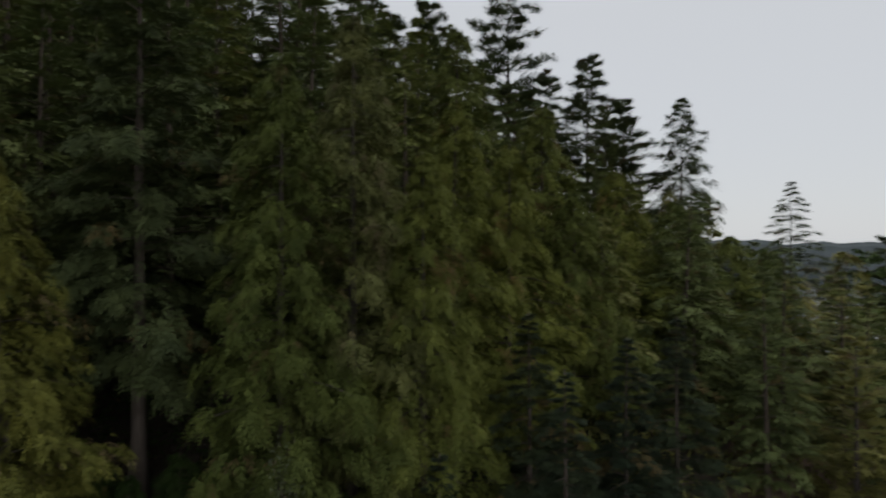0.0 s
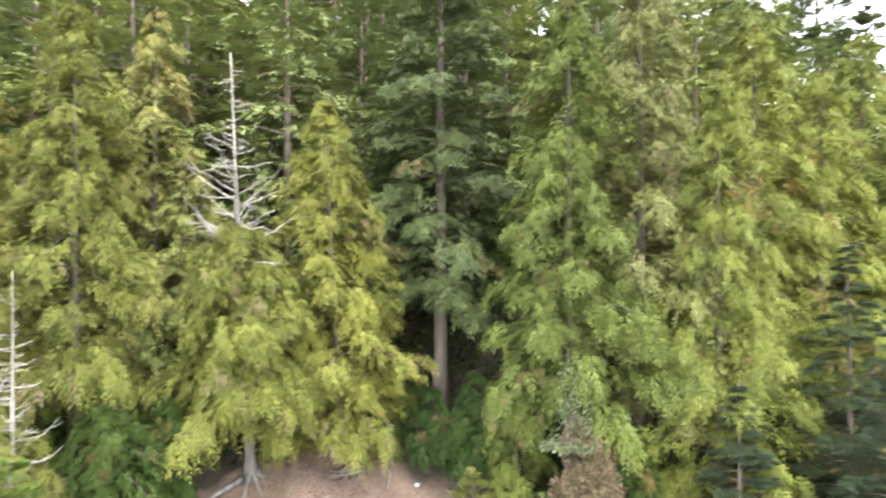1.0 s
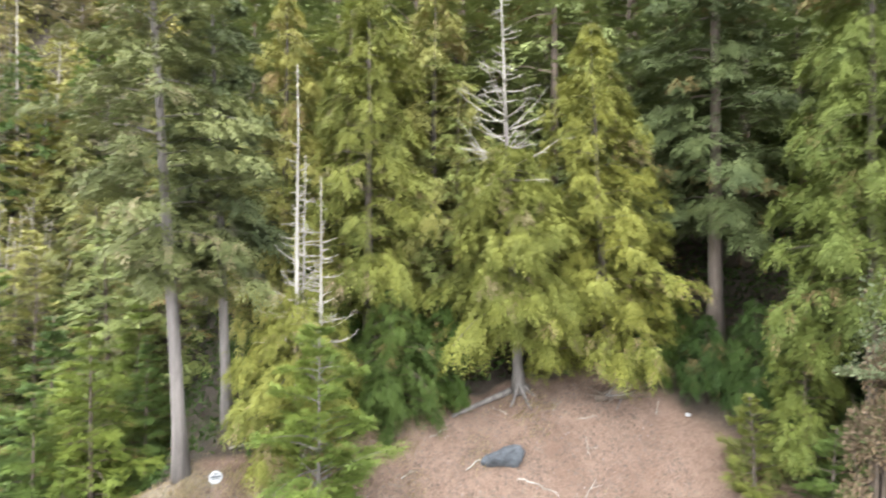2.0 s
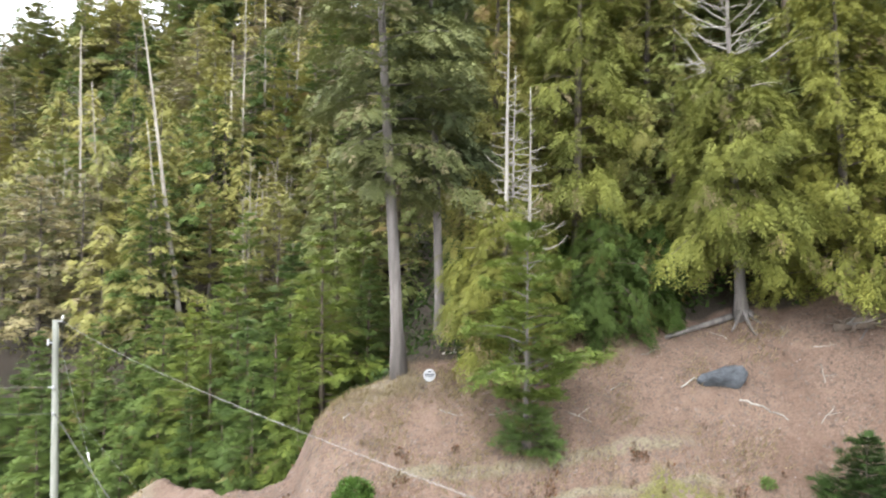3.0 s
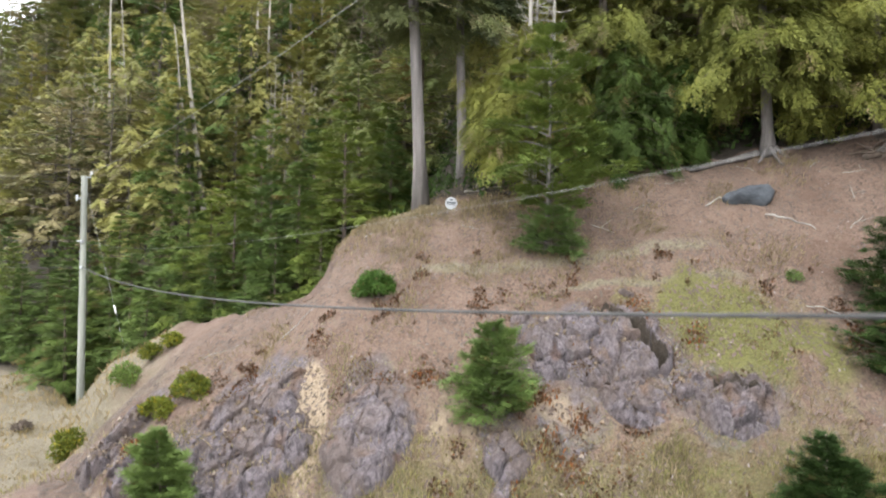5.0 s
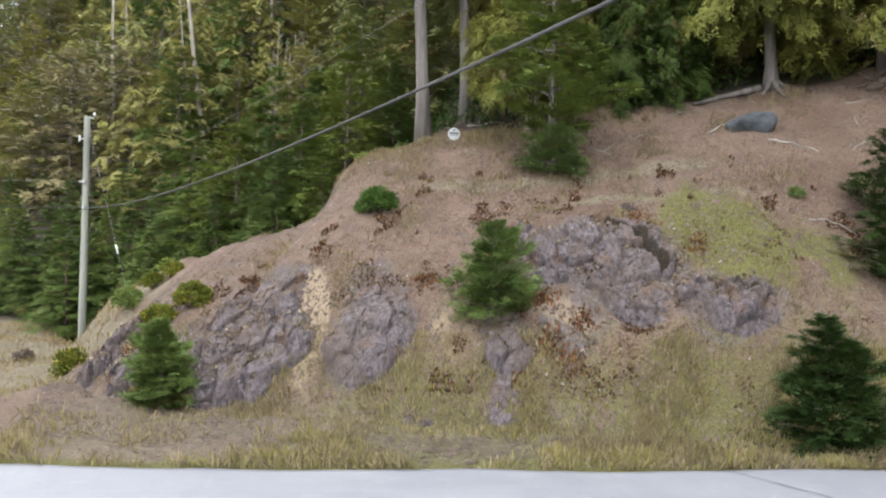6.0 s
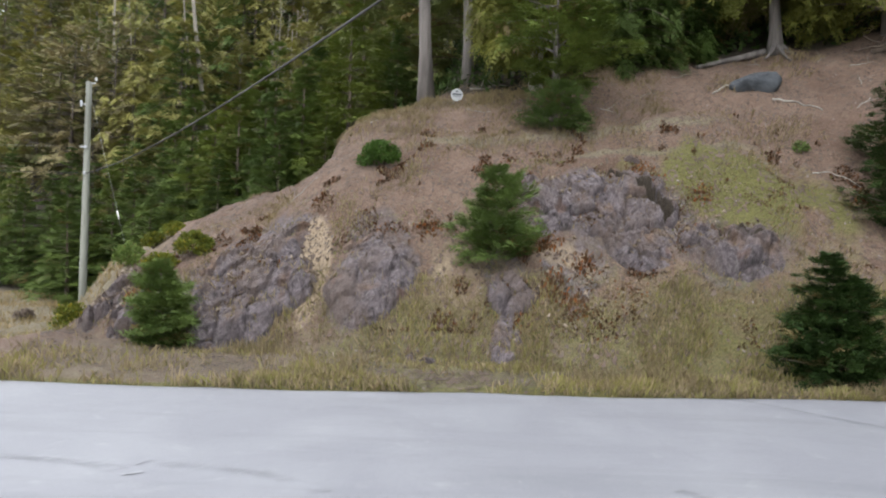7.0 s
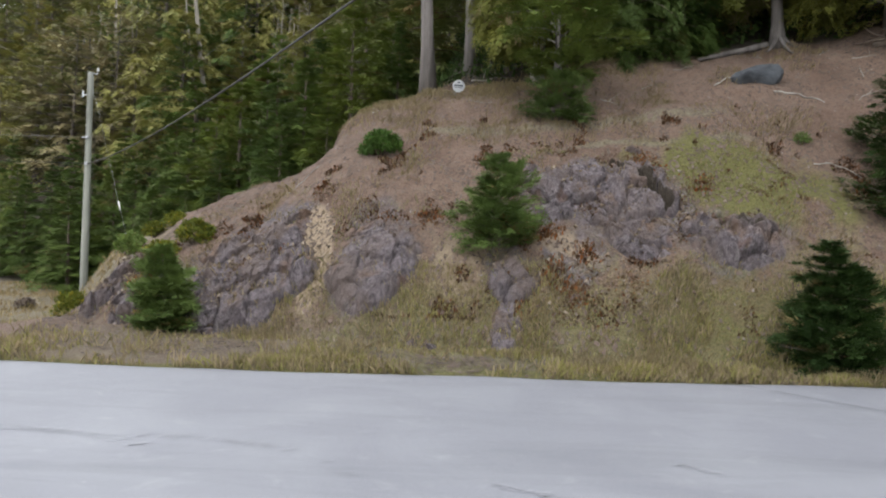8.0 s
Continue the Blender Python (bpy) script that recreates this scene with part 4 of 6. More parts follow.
protos["fir"] = [conifer("douglas_fir", "tall dark fir in the wood", 95 + k, 22, 2.8, 4.9, "fir" if k == 1 else "tiered", FIR, TWIG, 112, 17, 12, 1.0, at=spot(*p), blade=0.12)
                 for k, p in enumerate(((9.5, 33.0), (16.0, 30.5), (24.5, 27.0)))]


def alder(seed, at):
    rng = np.random.default_rng(seed)
    tree = thing("bare_alder", "leafless pale-stemmed alder on the hillside", "tree", "bare alders", at=at)
    for k in range(4):
        H = rng.uniform(7, 10)
        p = stem_path(H, rng, (rng.uniform(-1.6, 1.6), rng.uniform(-0.8, 0.8)), 0.07, 10) + np.array([rng.uniform(-0.6, 0.6), rng.uniform(-0.4, 0.4), 0])
        stem = part("stem", tube(p, stem_radii(p, H, 0.085, 0.3, 0.012), 6), PALE_BARK, tree, smooth=True)
        part("branchwork", join(dead_boughs(rng, p, H * 0.3, H * 0.97, 18, lambda z: 1.7 * (1.1 - z / H) + 0.2, 0.9, 3)), PALE_BARK, stem, kind="stuff")
    return tree


def pale_trunk(label, x, y, top, r, lean, seed, bough=12):
    rng = np.random.default_rng(seed)
    H = up_to(x, y, top)
    tree = thing("dead_tree", label, "tree", "bleached trunks", at=spot(x, y))
    p = stem_path(H, rng, lean, 0.03, 12)
    part("trunk", tube(p, stem_radii(p, H, r, 0.3, 0.03), 8, 0.06, rng), PALE_BARK, tree, smooth=True)
    part("branchwork", join(dead_boughs(rng, p, H * 0.35, H * 0.96, bough, lambda z: 1.1, 0.3, 2)), PALE_BARK, tree, kind="stuff")


protos["alder"] = [alder(101, spot(-11.3, 46.0)), alder(102, spot(-9.4, 47.6))]
for k, (x, y, s) in enumerate(((-27.5, 54.0, 1.2), (-33, 62, 1.3))):
    copy_thing(protos["alder"][k % 2], spot(x, y, 77 * k, s))
pale_trunk("straight pale dead trunk rising from the hillside", -15.6, 45.2, 31.5, 0.19, (-3.4, 0), 111)
pale_trunk("pale dead trunk leaning beside a taller one", -16.3, 45.4, 21.0, 0.15, (-1.9, 0), 112, 5)
pale_trunk("thick pale broken trunk high on the hillside", -15.7, 56.0, 29.6, 0.24, (0.1, 0), 116, 6)
pale_trunk("slim pale dead trunk among olive trees", -27.3, 56.0, 30.5, 0.14, (-0.3, 0), 117, 10)
pale_trunk("slim grey dead trunk beside a broken one", -14.5, 55.0, 33, 0.13, (0.2, 0), 118, 9)
pale_trunk("tall grey dead trunk among olive trees", -13.1, 57.0, 35, 0.17, (-0.2, 0), 119, 8)
pale_trunk("slim dead trunk high on the hillside", -11.0, 58.0, 33, 0.13, (0.3, 0), 121, 10)
pale_trunk("leaning dead trunk with grey twigs", -23.5, 52.0, 25, 0.11, (-1.2, 0), 122, 22)
pale_trunk("grey dead trunk on the hillside", -33.8, 69.0, 34, 0.2, (-0.3, 0), 113, 30)
pale_trunk("broken pale stub on the hillside", -10.6, 45.4, 16.6, 0.16, (0.1, 0), 115, 2)

rng = np.random.default_rng(120)
taken = []
# the wood's roof steps down towards the sea: bearing in degrees, and its slope as seen from over the road
ROOF_BEARING = (52.5, 53.3, 55.2, 59.8, 63.9, 65.8, 72.7, 79.8, 84.4, 86.0, 86.8, 97.0)
ROOF_SLOPE = (9.0, 0.4, 0.35, 0.357, 0.342, 0.277, 0.193, 0.11, 0.073, 0.023, 0.005, 0.005)


def under_roof(x, y, top):
    """The top of a tree, kept under the wood's roof."""
    if x < 8 or y > x * 0.8:
        return top
    return min(top, 22 + math.hypot(x, y) * float(np.interp(math.degrees(math.atan2(x, y)), ROOF_BEARING, ROOF_SLOPE)) - rng.uniform(-1.2, 0.9))


def scatter(kind, count, x_of, y_of, h_of, gap, group):
    made = 0
    for _ in range(count * 12):
        if made >= count:
            break
        x, y = rng.uniform(*x_of), rng.uniform(*y_of)
        if x < -12 and y < 41 + 0.62 * (-12 - x):
            continue
        if any((x - a) ** 2 + (y - b) ** 2 < gap * gap for a, b in taken):
            continue
        taken.append((x, y))
        z = at_ground(x, y)
        h = under_roof(x, y, z + rng.uniform(*h_of)) - z
        if h > 5:
            plant(kind, x, y, h, rng, wide=rng.uniform(0.95, 1.3), group=group)
        made += 1


scatter("olive", 60, (-50, -3), (44, 72), (7, 12.5), 2.9, "hillside wood")
scatter("thicket", 40, (-46, -2), (42, 66), (6, 10), 2.6, "hillside wood")
scatter("olive", 70, (-78, 6), (64, 108), (9, 14), 3.8, "hillside wood")
scatter("fir", 12, (-75, 4), (60, 112), (11, 16), 4.6, "hillside wood")
scatter("fir", 16, (-88, -44), (84, 122), (12, 18), 5.0, "hillside wood")
scatter("olive", 24, (-88, -44), (80, 118), (9, 14), 3.8, "hillside wood")
for x, y, h in ((-1.6, 35.5, 15), (1.6, 33.6, 16), (-4.5, 37.5, 14), (0.4, 39.5, 17), (3.6, 36.8, 18)):
    taken.append((x, y))
    plant("fir", x, y, h, rng, wide=1.25)
scatter("fir", 34, (4, 40), (30, 54), (17, 24), 3.6, "dark firs of the wood")
scatter("fir", 16, (4, 36), (29, 44), (10, 16), 2.8, "dark firs of the wood")
scatter("fir", 18, (0, 30), (54, 86), (15, 21), 4.6, "dark firs of the wood")
scatter("fir", 14, (28, 66), (44, 76), (16, 22), 5.0, "dark firs of the wood")
scatter("fir", 24, (30, 62), (16, 44), (18, 25), 4.4, "dark firs of the wood")
scatter("fir", 16, (40, 66), (-8, 14), (12, 17), 4.2, "trees of the descending wood")
scatter("olive", 18, (44, 84), (-12, 12), (8, 13), 4.0, "trees of the descending wood")
scatter("thicket", 14, (40, 95), (-22, 4), (9, 14), 4.5, "trees of the descending wood")

for k in range(15):
    plant("fir" if k % 3 else "olive", -60 + 3.2 * k + rng.uniform(-1, 1), 97 + rng.uniform(-4, 4), rng.uniform(14, 18), rng, wide=rng.uniform(1.2, 1.5), group="hillside wood")

# ---- trees against the sky ----
SKYLINE = ((58.1, -0.3, 20.0, "olive", 1.1), (63, -3.4, 19, "olive", 1.1), (64.5, -6.2, 18, "thicket", 1.1), (52, 10, 28.5, "fir", 1.0),
           (55.5, 18.4, 36, "sky_fir", 1.1), (48.0, 24.5, 42.5, "sky_fir", 0.9), (45.0, 26.5, 43.0, "sky_fir", 0.9), (50, 32, 46, "sky_fir", 0.9), (66.0, 6.4, 28.5, "olive", 0.8), (56, 13, 31, "sky_fir", 0.8), (44, 17, 33, "fir", 0.9), (60, 9, 27, "olive", 0.9),
           (84, 4, 25, "fir", 1.1), (93, -5, 24.5, "olive", 1.0), (97, -8.5, 23.5, "olive", 1.0), (99, -13, 24.5, "sky_fir", 1.0), (80, -3, 20, "olive", 1.0),
           (72, 3, 22, "olive", 1.0), (66, 0, 19, "fir", 1.0), (74, -6, 17, "olive", 1.0), (52, 8, 24, "fir", 0.9), (45, 5, 20, "fir", 1.0), (42, 10, 24, "olive", 1.0), (38, 15, 29, "fir", 0.9))
protos["sky_fir"] = [conifer("douglas_fir", "ragged old Douglas fir standing against the sky", 140 + k, 22, 3.5, 5.4, "ragged", DARK_FIR, BARK, 92, 60, 8, 1.0, at=spot(*p, 0, 1, t), blade=0.13)
                     for k, (p, t) in enumerate((((53.2, 20.4), 1.22), ((59.3, 15.5), 1.15), ((61.8, 12.9), 1.1)))]
for ob, top in zip(protos["sky_fir"], (44.6, 38.4, 35.0)):
    x, y = ob.location.xy
    ob.matrix_basis = spot(x, y, 40 * x, 1.0, up_to(x, y, top) / 22)
for x, y, top, kind, wide in SKYLINE:
    plant(kind, x, y, under_roof(x, y, top), rng, True, wide)
x, y = 89.4, -0.3
conifer("spruce", "pointed dark spruce standing before the far shore", 131, up_to(x, y, 29.8), up_to(x, y, 14.5), 6.4, "spruce", DARK_FIR, BARK, 80, 40, 8, 0.9, 0.3, at=spot(x, y), blade=0.14)
x, y = 62.9, 8.3
conifer("thin_fir", "thin sparse fir standing against the sky", 130, up_to(x, y, 35), up_to(x, y, 23), 3.8, "fir", DARK_FIR, BARK, 110, 34, 8, 0.75, 0.2, at=spot(x, y), blade=0.14)
for k, (x, y) in enumerate(((36.5, 17.2), (41.5, 13.6), (46.2, 10.2), (50.7, 7.0), (55.2, 3.8), (59.5, 1.4))):
    conifer("red_cedar", "dense green cedar on the wood's descending edge", 150 + k, up_to(x, y, under_roof(x, y, 40) - 0.8), 1.5, 5.4, "cedar", GREEN_CEDAR, CEDAR_BARK, 130, 46, 8, 0.8, at=spot(x, y), group="trees of the descending wood", blade=0.13)


# ---- shrubs ----
def shrub(name, label, seed, x, y, R, H, leaf, count, L, category="shrub", squash=1.0, base=0.0, taper=0.0):
    """Stems that fork from one foot, and leaves set in clumps about their ends."""
    rng = np.random.default_rng(seed)
    bush = thing(name, label, category, at=spot(x, y, 0, 1, None, 0.04))
    stems, ends = [], []
    for k in range(16):
        a, e = rng.uniform(0, 2 * np.pi), rng.uniform(0.15, 1.0)
        tip = np.array([R * 0.82 * np.cos(a) * (1 - e ** 3) ** 0.5 * squash, R * 0.82 * np.sin(a) * (1 - e ** 3) ** 0.5, H * (0.12 + 0.8 * e)])
        s = np.linspace(0, 1, 4)[:, None]
        tip[:2] *= 1 - taper * e
        stems.append(tube(np.array([0, 0, -0.1]) + (tip + [0, 0, 0.1]) * s + rng.normal(0, 0.03 * R, (4, 3)) * s * (1 - s), np.linspace(0.012 + 0.012 * H, 0.005, 4), 4))
        ends.append(tip)
    part("branchwork", join(stems), TWIG, bush, kind="stuff")
    ends = np.array(ends)
    c = ends[rng.integers(len(ends), size=count)]
    off = rng.normal(0, 1, (count, 3))
    off /= np.linalg.norm(off, axis=1)[:, None]
    p = c + off * (rng.uniform(0, 1, count) ** 0.45)[:, None] * np.array([0.42 * R * (1 - 0.5 * taper), 0.42 * R * (1 - 0.5 * taper), 0.24 * H * (1 - 0.5 * taper)])
    p[:, 2] = np.maximum(p[:, 2], 0.02 + base)
    d = off + rng.normal(0, 0.5, (count, 3)) + np.array([0, 0, 0.3])
    d /= np.linalg.norm(d, axis=1)[:, None]
    w = np.cross(d, rng.normal(0, 1, (count, 3)))
    w /= np.linalg.norm(w, axis=1)[:, None]
    ln = (L * rng.uniform(0.6, 1.3, count))[:, None]
    v = np.stack([p, p + d * ln * 0.5 - w * ln * 0.22, p + d * ln, p + d * ln * 0.5 + w * ln * 0.22], 1).reshape(-1, 3)
    tint(part("leaves", (v, np.arange(count * 4).reshape(-1, 4)), leaf, bush), np.repeat(rng.uniform(0, 1, count), 4))
    return bush


shrub("round_shrub", "compact bright green rounded shrub on the bank", 201, -2.2, 20.6, 0.55, 0.68, SHRUB, 3600, 0.1)
shrub("gorse", "yellow-green gorse bush on the bank's shoulder", 202, -7.85, 18.95, 0.42, 0.5, GORSE, 2400, 0.1)
shrub("gorse", "olive green gorse bush on the bank's shoulder", 203, -7.1, 19.25, 0.45, 0.6, GORSE, 2400, 0.1)
shrub("gorse", "yellow-green gorse bush at the bank's end", 204, -11.9, 22.2, 0.6, 0.9, GORSE, 2000, 0.13)
shrub("gorse", "yellow gorse bush on the grassy flank behind the bank", 205, -10.05, 25.4, 0.4, 0.5, GORSE, 1500, 0.11)
shrub("gorse", "low yellow-green gorse bush on the grassy flank", 211, -10.6, 25.1, 0.45, 0.5, GORSE, 1500, 0.11)
shrub("low_shrub", "small green shrub on the dry field", 206, -15.5, 25.6, 0.3, 0.35, TWIG, 500, 0.12)
shrub("low_shrub", "small green shrub on the mossy slope", 207, 9.9, 19.8, 0.2, 0.28, YOUNG, 500, 0.08)
shrub("browned_shrub", "tall shrub with browned dried leaves below silvery green ones", 208, 19.7, 15.5, 1.9, 7.4, BROWNED, 15000, 0.15, taper=0.7)
shrub("silvery_shrub", "silvery green leaved shrub crown above browned leaves", 209, 19.3, 15.9, 0.9, 8.6, SILVERY, 2600, 0.15, base=6.2)
shrub("low_shrub", "small broom bush behind the bank's shoulder", 210, -10.75, 23.4, 0.45, 0.7, YOUNG, 1400, 0.12)


# ---- rock outcrops in the bank ----
OUTCROPS = (
    # label, x, y, width, depth, bulge, turn, crag, raggedness, seed
    ("broad purple-grey rock dome breaking through the earth bank", -4.95, 17.35, 3.4, 3.2, 0.45, 0, 0.8, 0.8, 301),
    ("rounded purple-grey rock slab in the bank", -1.9, 16.75, 2.3, 2.2, 0.36, 0, 0.55, 0.5, 302),
    ("small rounded grey rock with rusty streaks in the bank", 1.5, 16.15, 1.3, 1.1, 0.32, 0, 0.6, 0.5, 303),
    ("low grey rock tongue under a rounded rock", 1.3, 15.3, 0.9, 1.4, 0.16, 0, 0.6, 1.0, 312),
    ("craggy grey rock band high in the bank", 3.3, 18.4, 3.0, 1.9, 0.2, -15, 0.8, 1.0, 304),
    ("craggy grey rock ridge beside a cleft", 5.0, 18.5, 1.9, 2.3, 0.24, 10, 0.8, 1.0, 305),
    ("low grey rock rib below the rock band", 4.6, 17.2, 1.8, 1.2, 0.2, -20, 1.0, 1.1, 313),
    ("grey crag in the grassy bank", 6.2, 17.0, 1.5, 1.3, 0.22, -15, 1.1, 1.0, 306),
    ("grey crag with a dark crevice in the bank", 7.15, 16.75, 1.9, 1.4, 0.24, -15, 1.1, 1.0, 314),
    ("dark grey rock at the bank's end", -9.0, 19.0, 1.7, 2.6, 0.4, 0, 1.1, 0.9, 307),
    ("low pale rock at the bank's foot", -0.6, 15.0, 0.9, 0.6, 0.12, 0, 0.9, 1.0, 308),
    ("low grey rock among grass", 3.2, 15.8, 1.2, 0.8, 0.12, 0, 0.9, 1.2, 309),
    ("small pale grey rock at the top of the rock band", 2.1, 18.9, 0.9, 0.8, 0.2, 0, 0.5, 0.6, 310),
    ("low grey rock under the shoulder", -7.6, 17.1, 1.5, 1.6, 0.25, 0, 1.0, 1.0, 311),
)


def blocks(x, y, size, seed):
    """Cells of cracked rock: a value for each cell, and how far a place is from the nearest crack."""
    x, y = np.asarray(x, float) / size, np.asarray(y, float) / size
    i, j = np.floor(x), np.floor(y)
    first, second, value = np.full(x.shape, 9.0), np.full(x.shape, 9.0), np.zeros(x.shape)
    for di in (-1, 0, 1):
        for dj in (-1, 0, 1):
            ci, cj = i + di, j + dj
            d = np.hypot(ci + 0.1 + 0.8 * hash_of(ci, cj, seed) - x, cj + 0.1 + 0.8 * hash_of(ci, cj, seed + 1) - y)
            nearer = d < first
            second = np.where(nearer, first, np.minimum(second, d))
            value = np.where(nearer, hash_of(ci, cj, seed + 2), value)
            first = np.where(nearer, d, first)
    return value, (second - first) * size


BANK_FACE = np.array([0.0, -0.55, 0.835])


def rock_rise(spec, px, py):
    """How far a rock stands out of the bank's face at a place, and how far out from its middle that is.
    Its upper side runs under the soil, its lower side breaks off steeply."""
    _, x, y, w, d, bulge, turn, crag, ragged, seed = spec
    c, e = math.cos(radians(turn)), math.sin(radians(turn))
    a, b = ((px - x) * c + (py - y) * e) / (0.6 * w), (-(px - x) * e + (py - y) * c) / (0.6 * d)
    r = np.sqrt(a * a + b * b) + ragged * (0.2 * lumps(px, py, 0.8, seed) + 0.12 * lumps(px, py, 0.3, seed + 4))
    brink = 0.15 + 0.45 * ease(0.3, -0.5, b)
    lift = bulge * (0.85 + 0.3 * lumps(px, py, 1.1, seed + 5)) * (1 - ease(brink, 0.93, r)) - 0.3 * ease(0.72, 1.0, r)
    wx, wy = px + 0.1 * lumps(px, py, 0.4, seed + 6), 1.3 * py + 0.1 * lumps(px, py, 0.4, seed + 7)
    big, crack = blocks(wx, wy, 0.75, seed + 8)
    small, chink = blocks(wx + 0.4 * wy, wy, 0.27, seed + 9)
    rough = 0.3 * (big - 0.5) - 0.16 * ease(0.09, 0.0, crack) + 0.11 * (small - 0.5) - 0.05 * ease(0.05, 0.0, chink)
    rough = rough + 0.07 * lumps(px, py, 0.2, seed + 2) + 0.04 * lumps(px, py, 0.09, seed + 3)
    return lift + crag * rough * (1 - ease(0.6, 0.95, r)), r, b


def outcrop(spec):
    """Rock that breaks through the bank and dips under the earth all round, with soil on its rim."""
    _, x, y, w, d, bulge, turn, crag, ragged, seed = spec
    fine = int(min(104, max(44, 30 * max(w, d))))
    s = np.linspace(-1, 1, fine)
    a, b = np.meshgrid(s, s)
    c, e = math.cos(radians(turn)), math.sin(radians(turn))
    px, py = x + 0.6 * w * a * c - 0.6 * d * b * e, y + 0.6 * w * a * e + 0.6 * d * b * c
    lift, r, side = rock_rise(spec, px, py)
    v = np.stack([px, py, ground_z(px, py) + clefts(px, py, 0.34, 0.16, 1.6) - 0.02], -1) + lift[..., None] * BANK_FACE
    v[..., 2] -= clefts(v[..., 0], v[..., 1], 0.15, 0.08, 1.3)
    ids = np.arange(fine * fine).reshape(fine, fine)
    f = np.stack([ids[:-1, :-1], ids[:-1, 1:], ids[1:, 1:], ids[1:, :-1]], -1).reshape(-1, 4)
    rock = solid("rock_outcrop", (v.reshape(-1, 3), f), EARTH, spec[0], "rock", "outcrops in the bank")
    bare = (1 - ease(0.45 + 0.35 * ease(0.3, -0.4, side), 0.88 + 0.1 * ease(0.3, -0.4, side), r)) * (0.85 + 0.5 * lumps(px, py, 0.45, seed + 11) + 0.3 * lumps(px, py, 0.18, seed + 12))
    rock.data.attributes.new("rock", "FLOAT", "POINT").data.foreach_set("value", bare.ravel().astype(np.float32))
    # shade inside the slits, painted into the rock's colour
    cleft_shade = 1.5 * clefts(v[..., 0], v[..., 1], 0.2, 0.11, 1.0)
    rock.data.attributes.new("forest_and_cleft_shade", "FLOAT", "POINT").data.foreach_set("value", cleft_shade.ravel().astype(np.float32))


for spec in OUTCROPS:
    outcrop(spec)


def surface_z(x, y):
    """The top of the bank, rocks included."""
    x, y = np.asarray(x, float), np.asarray(y, float)
    z = ground_z(x, y)
    up = 0 * z
    for spec in OUTCROPS:
        near = (np.abs(x - spec[1]) < 0.9 * spec[3]) & (np.abs(y - spec[2]) < 0.9 * spec[4])
        if near.any():
            up[near] = np.maximum(up[near], 1.15 * rock_rise(spec, x[near], y[near])[0] - 0.02)
    return z + up


def stone_mesh(seed, lump=0.25, fine=2):
    bm = bmesh.new()
    bmesh.ops.create_icosphere(bm, subdivisions=fine, radius=0.5)
    for p in bm.verts:
        k = 1 + lump * noise.noise(p.co * 2.3 + Vector((seed * 3.1, 0, 0)))
        p.co = Vector((p.co.x * k, p.co.y * k * 0.85, p.co.z * k * 0.62))
    bm.verts.index_update()
    v, f = np.array([p.co[:] for p in bm.verts]), [[p.index for p in q.verts] for q in bm.faces]
    bm.free()
    return v, f


def boulder():
    v, f = stone_mesh(5, 0.45, 4)
    v = np.array(v)
    v[:, 2] = np.minimum(v[:, 2], 0.25 + 0.05 * lumps(v[:, 0], v[:, 1], 0.3, 71))
    v = v * (1 + 0.05 * lumps(v[:, 0] + v[:, 2], v[:, 1], 0.16, 72) + 0.03 * lumps(v[:, 0], v[:, 2] - v[:, 1], 0.07, 73))[:, None]
    v[:, 1:] *= (0.8 + 0.55 * v[:, :1])
    v[:, 0] *= 1.3
    v[:, 2] *= 2.2
    v[:, 0] += 0.3 * v[:, 2]
    solid("boulder", (v, f), BOULDER, "dark blue-grey boulder lying on the reddish slope", "rock", at=pose(9.85, 22.85, at_ground(9.85, 22.85, -0.08), 24, 8, 4), smooth=True)


boulder()
solid("stone", stone_mesh(9), WHITE_PAINT, "white stone lying on the reddish earth", "stone", at=Matrix.LocRotScale((17.3, 22.1, at_ground(17.3, 22.1, 0.0)), Euler((0.4, 0, 0.3)), (0.32, 0.25, 0.2)))
rng = np.random.default_rng(320)
stones = [solid("stone", stone_mesh(k), STONE if k < 1 else EARTH_STONE, "pale loose stone on the earth bank" if k < 1 else "brown clod of earth and stone on the bank", "stone", "loose stones") for k in range(5)]
for k in range(190):
    x = rng.uniform(-9.5, 13)
    y = rng.uniform(float(curve(x, BANK_X, BANK_FOOT)) - 0.8, float(curve(x, BANK_X, BANK_BACK)))
    s = rng.uniform(0.05, 0.17) * (1.5 if rng.uniform() < 0.12 else 1)
    m = Matrix.LocRotScale((x, y, at_ground(x, y, 0.1 * s)), Euler(rng.uniform(-0.5, 0.5, 3) + np.array([0.5, 0, rng.uniform(0, 6)])), (s, s, s))
    if k < 5:
        stones[k].matrix_basis = m
    else:
        copy_thing(stones[k % 5], m)


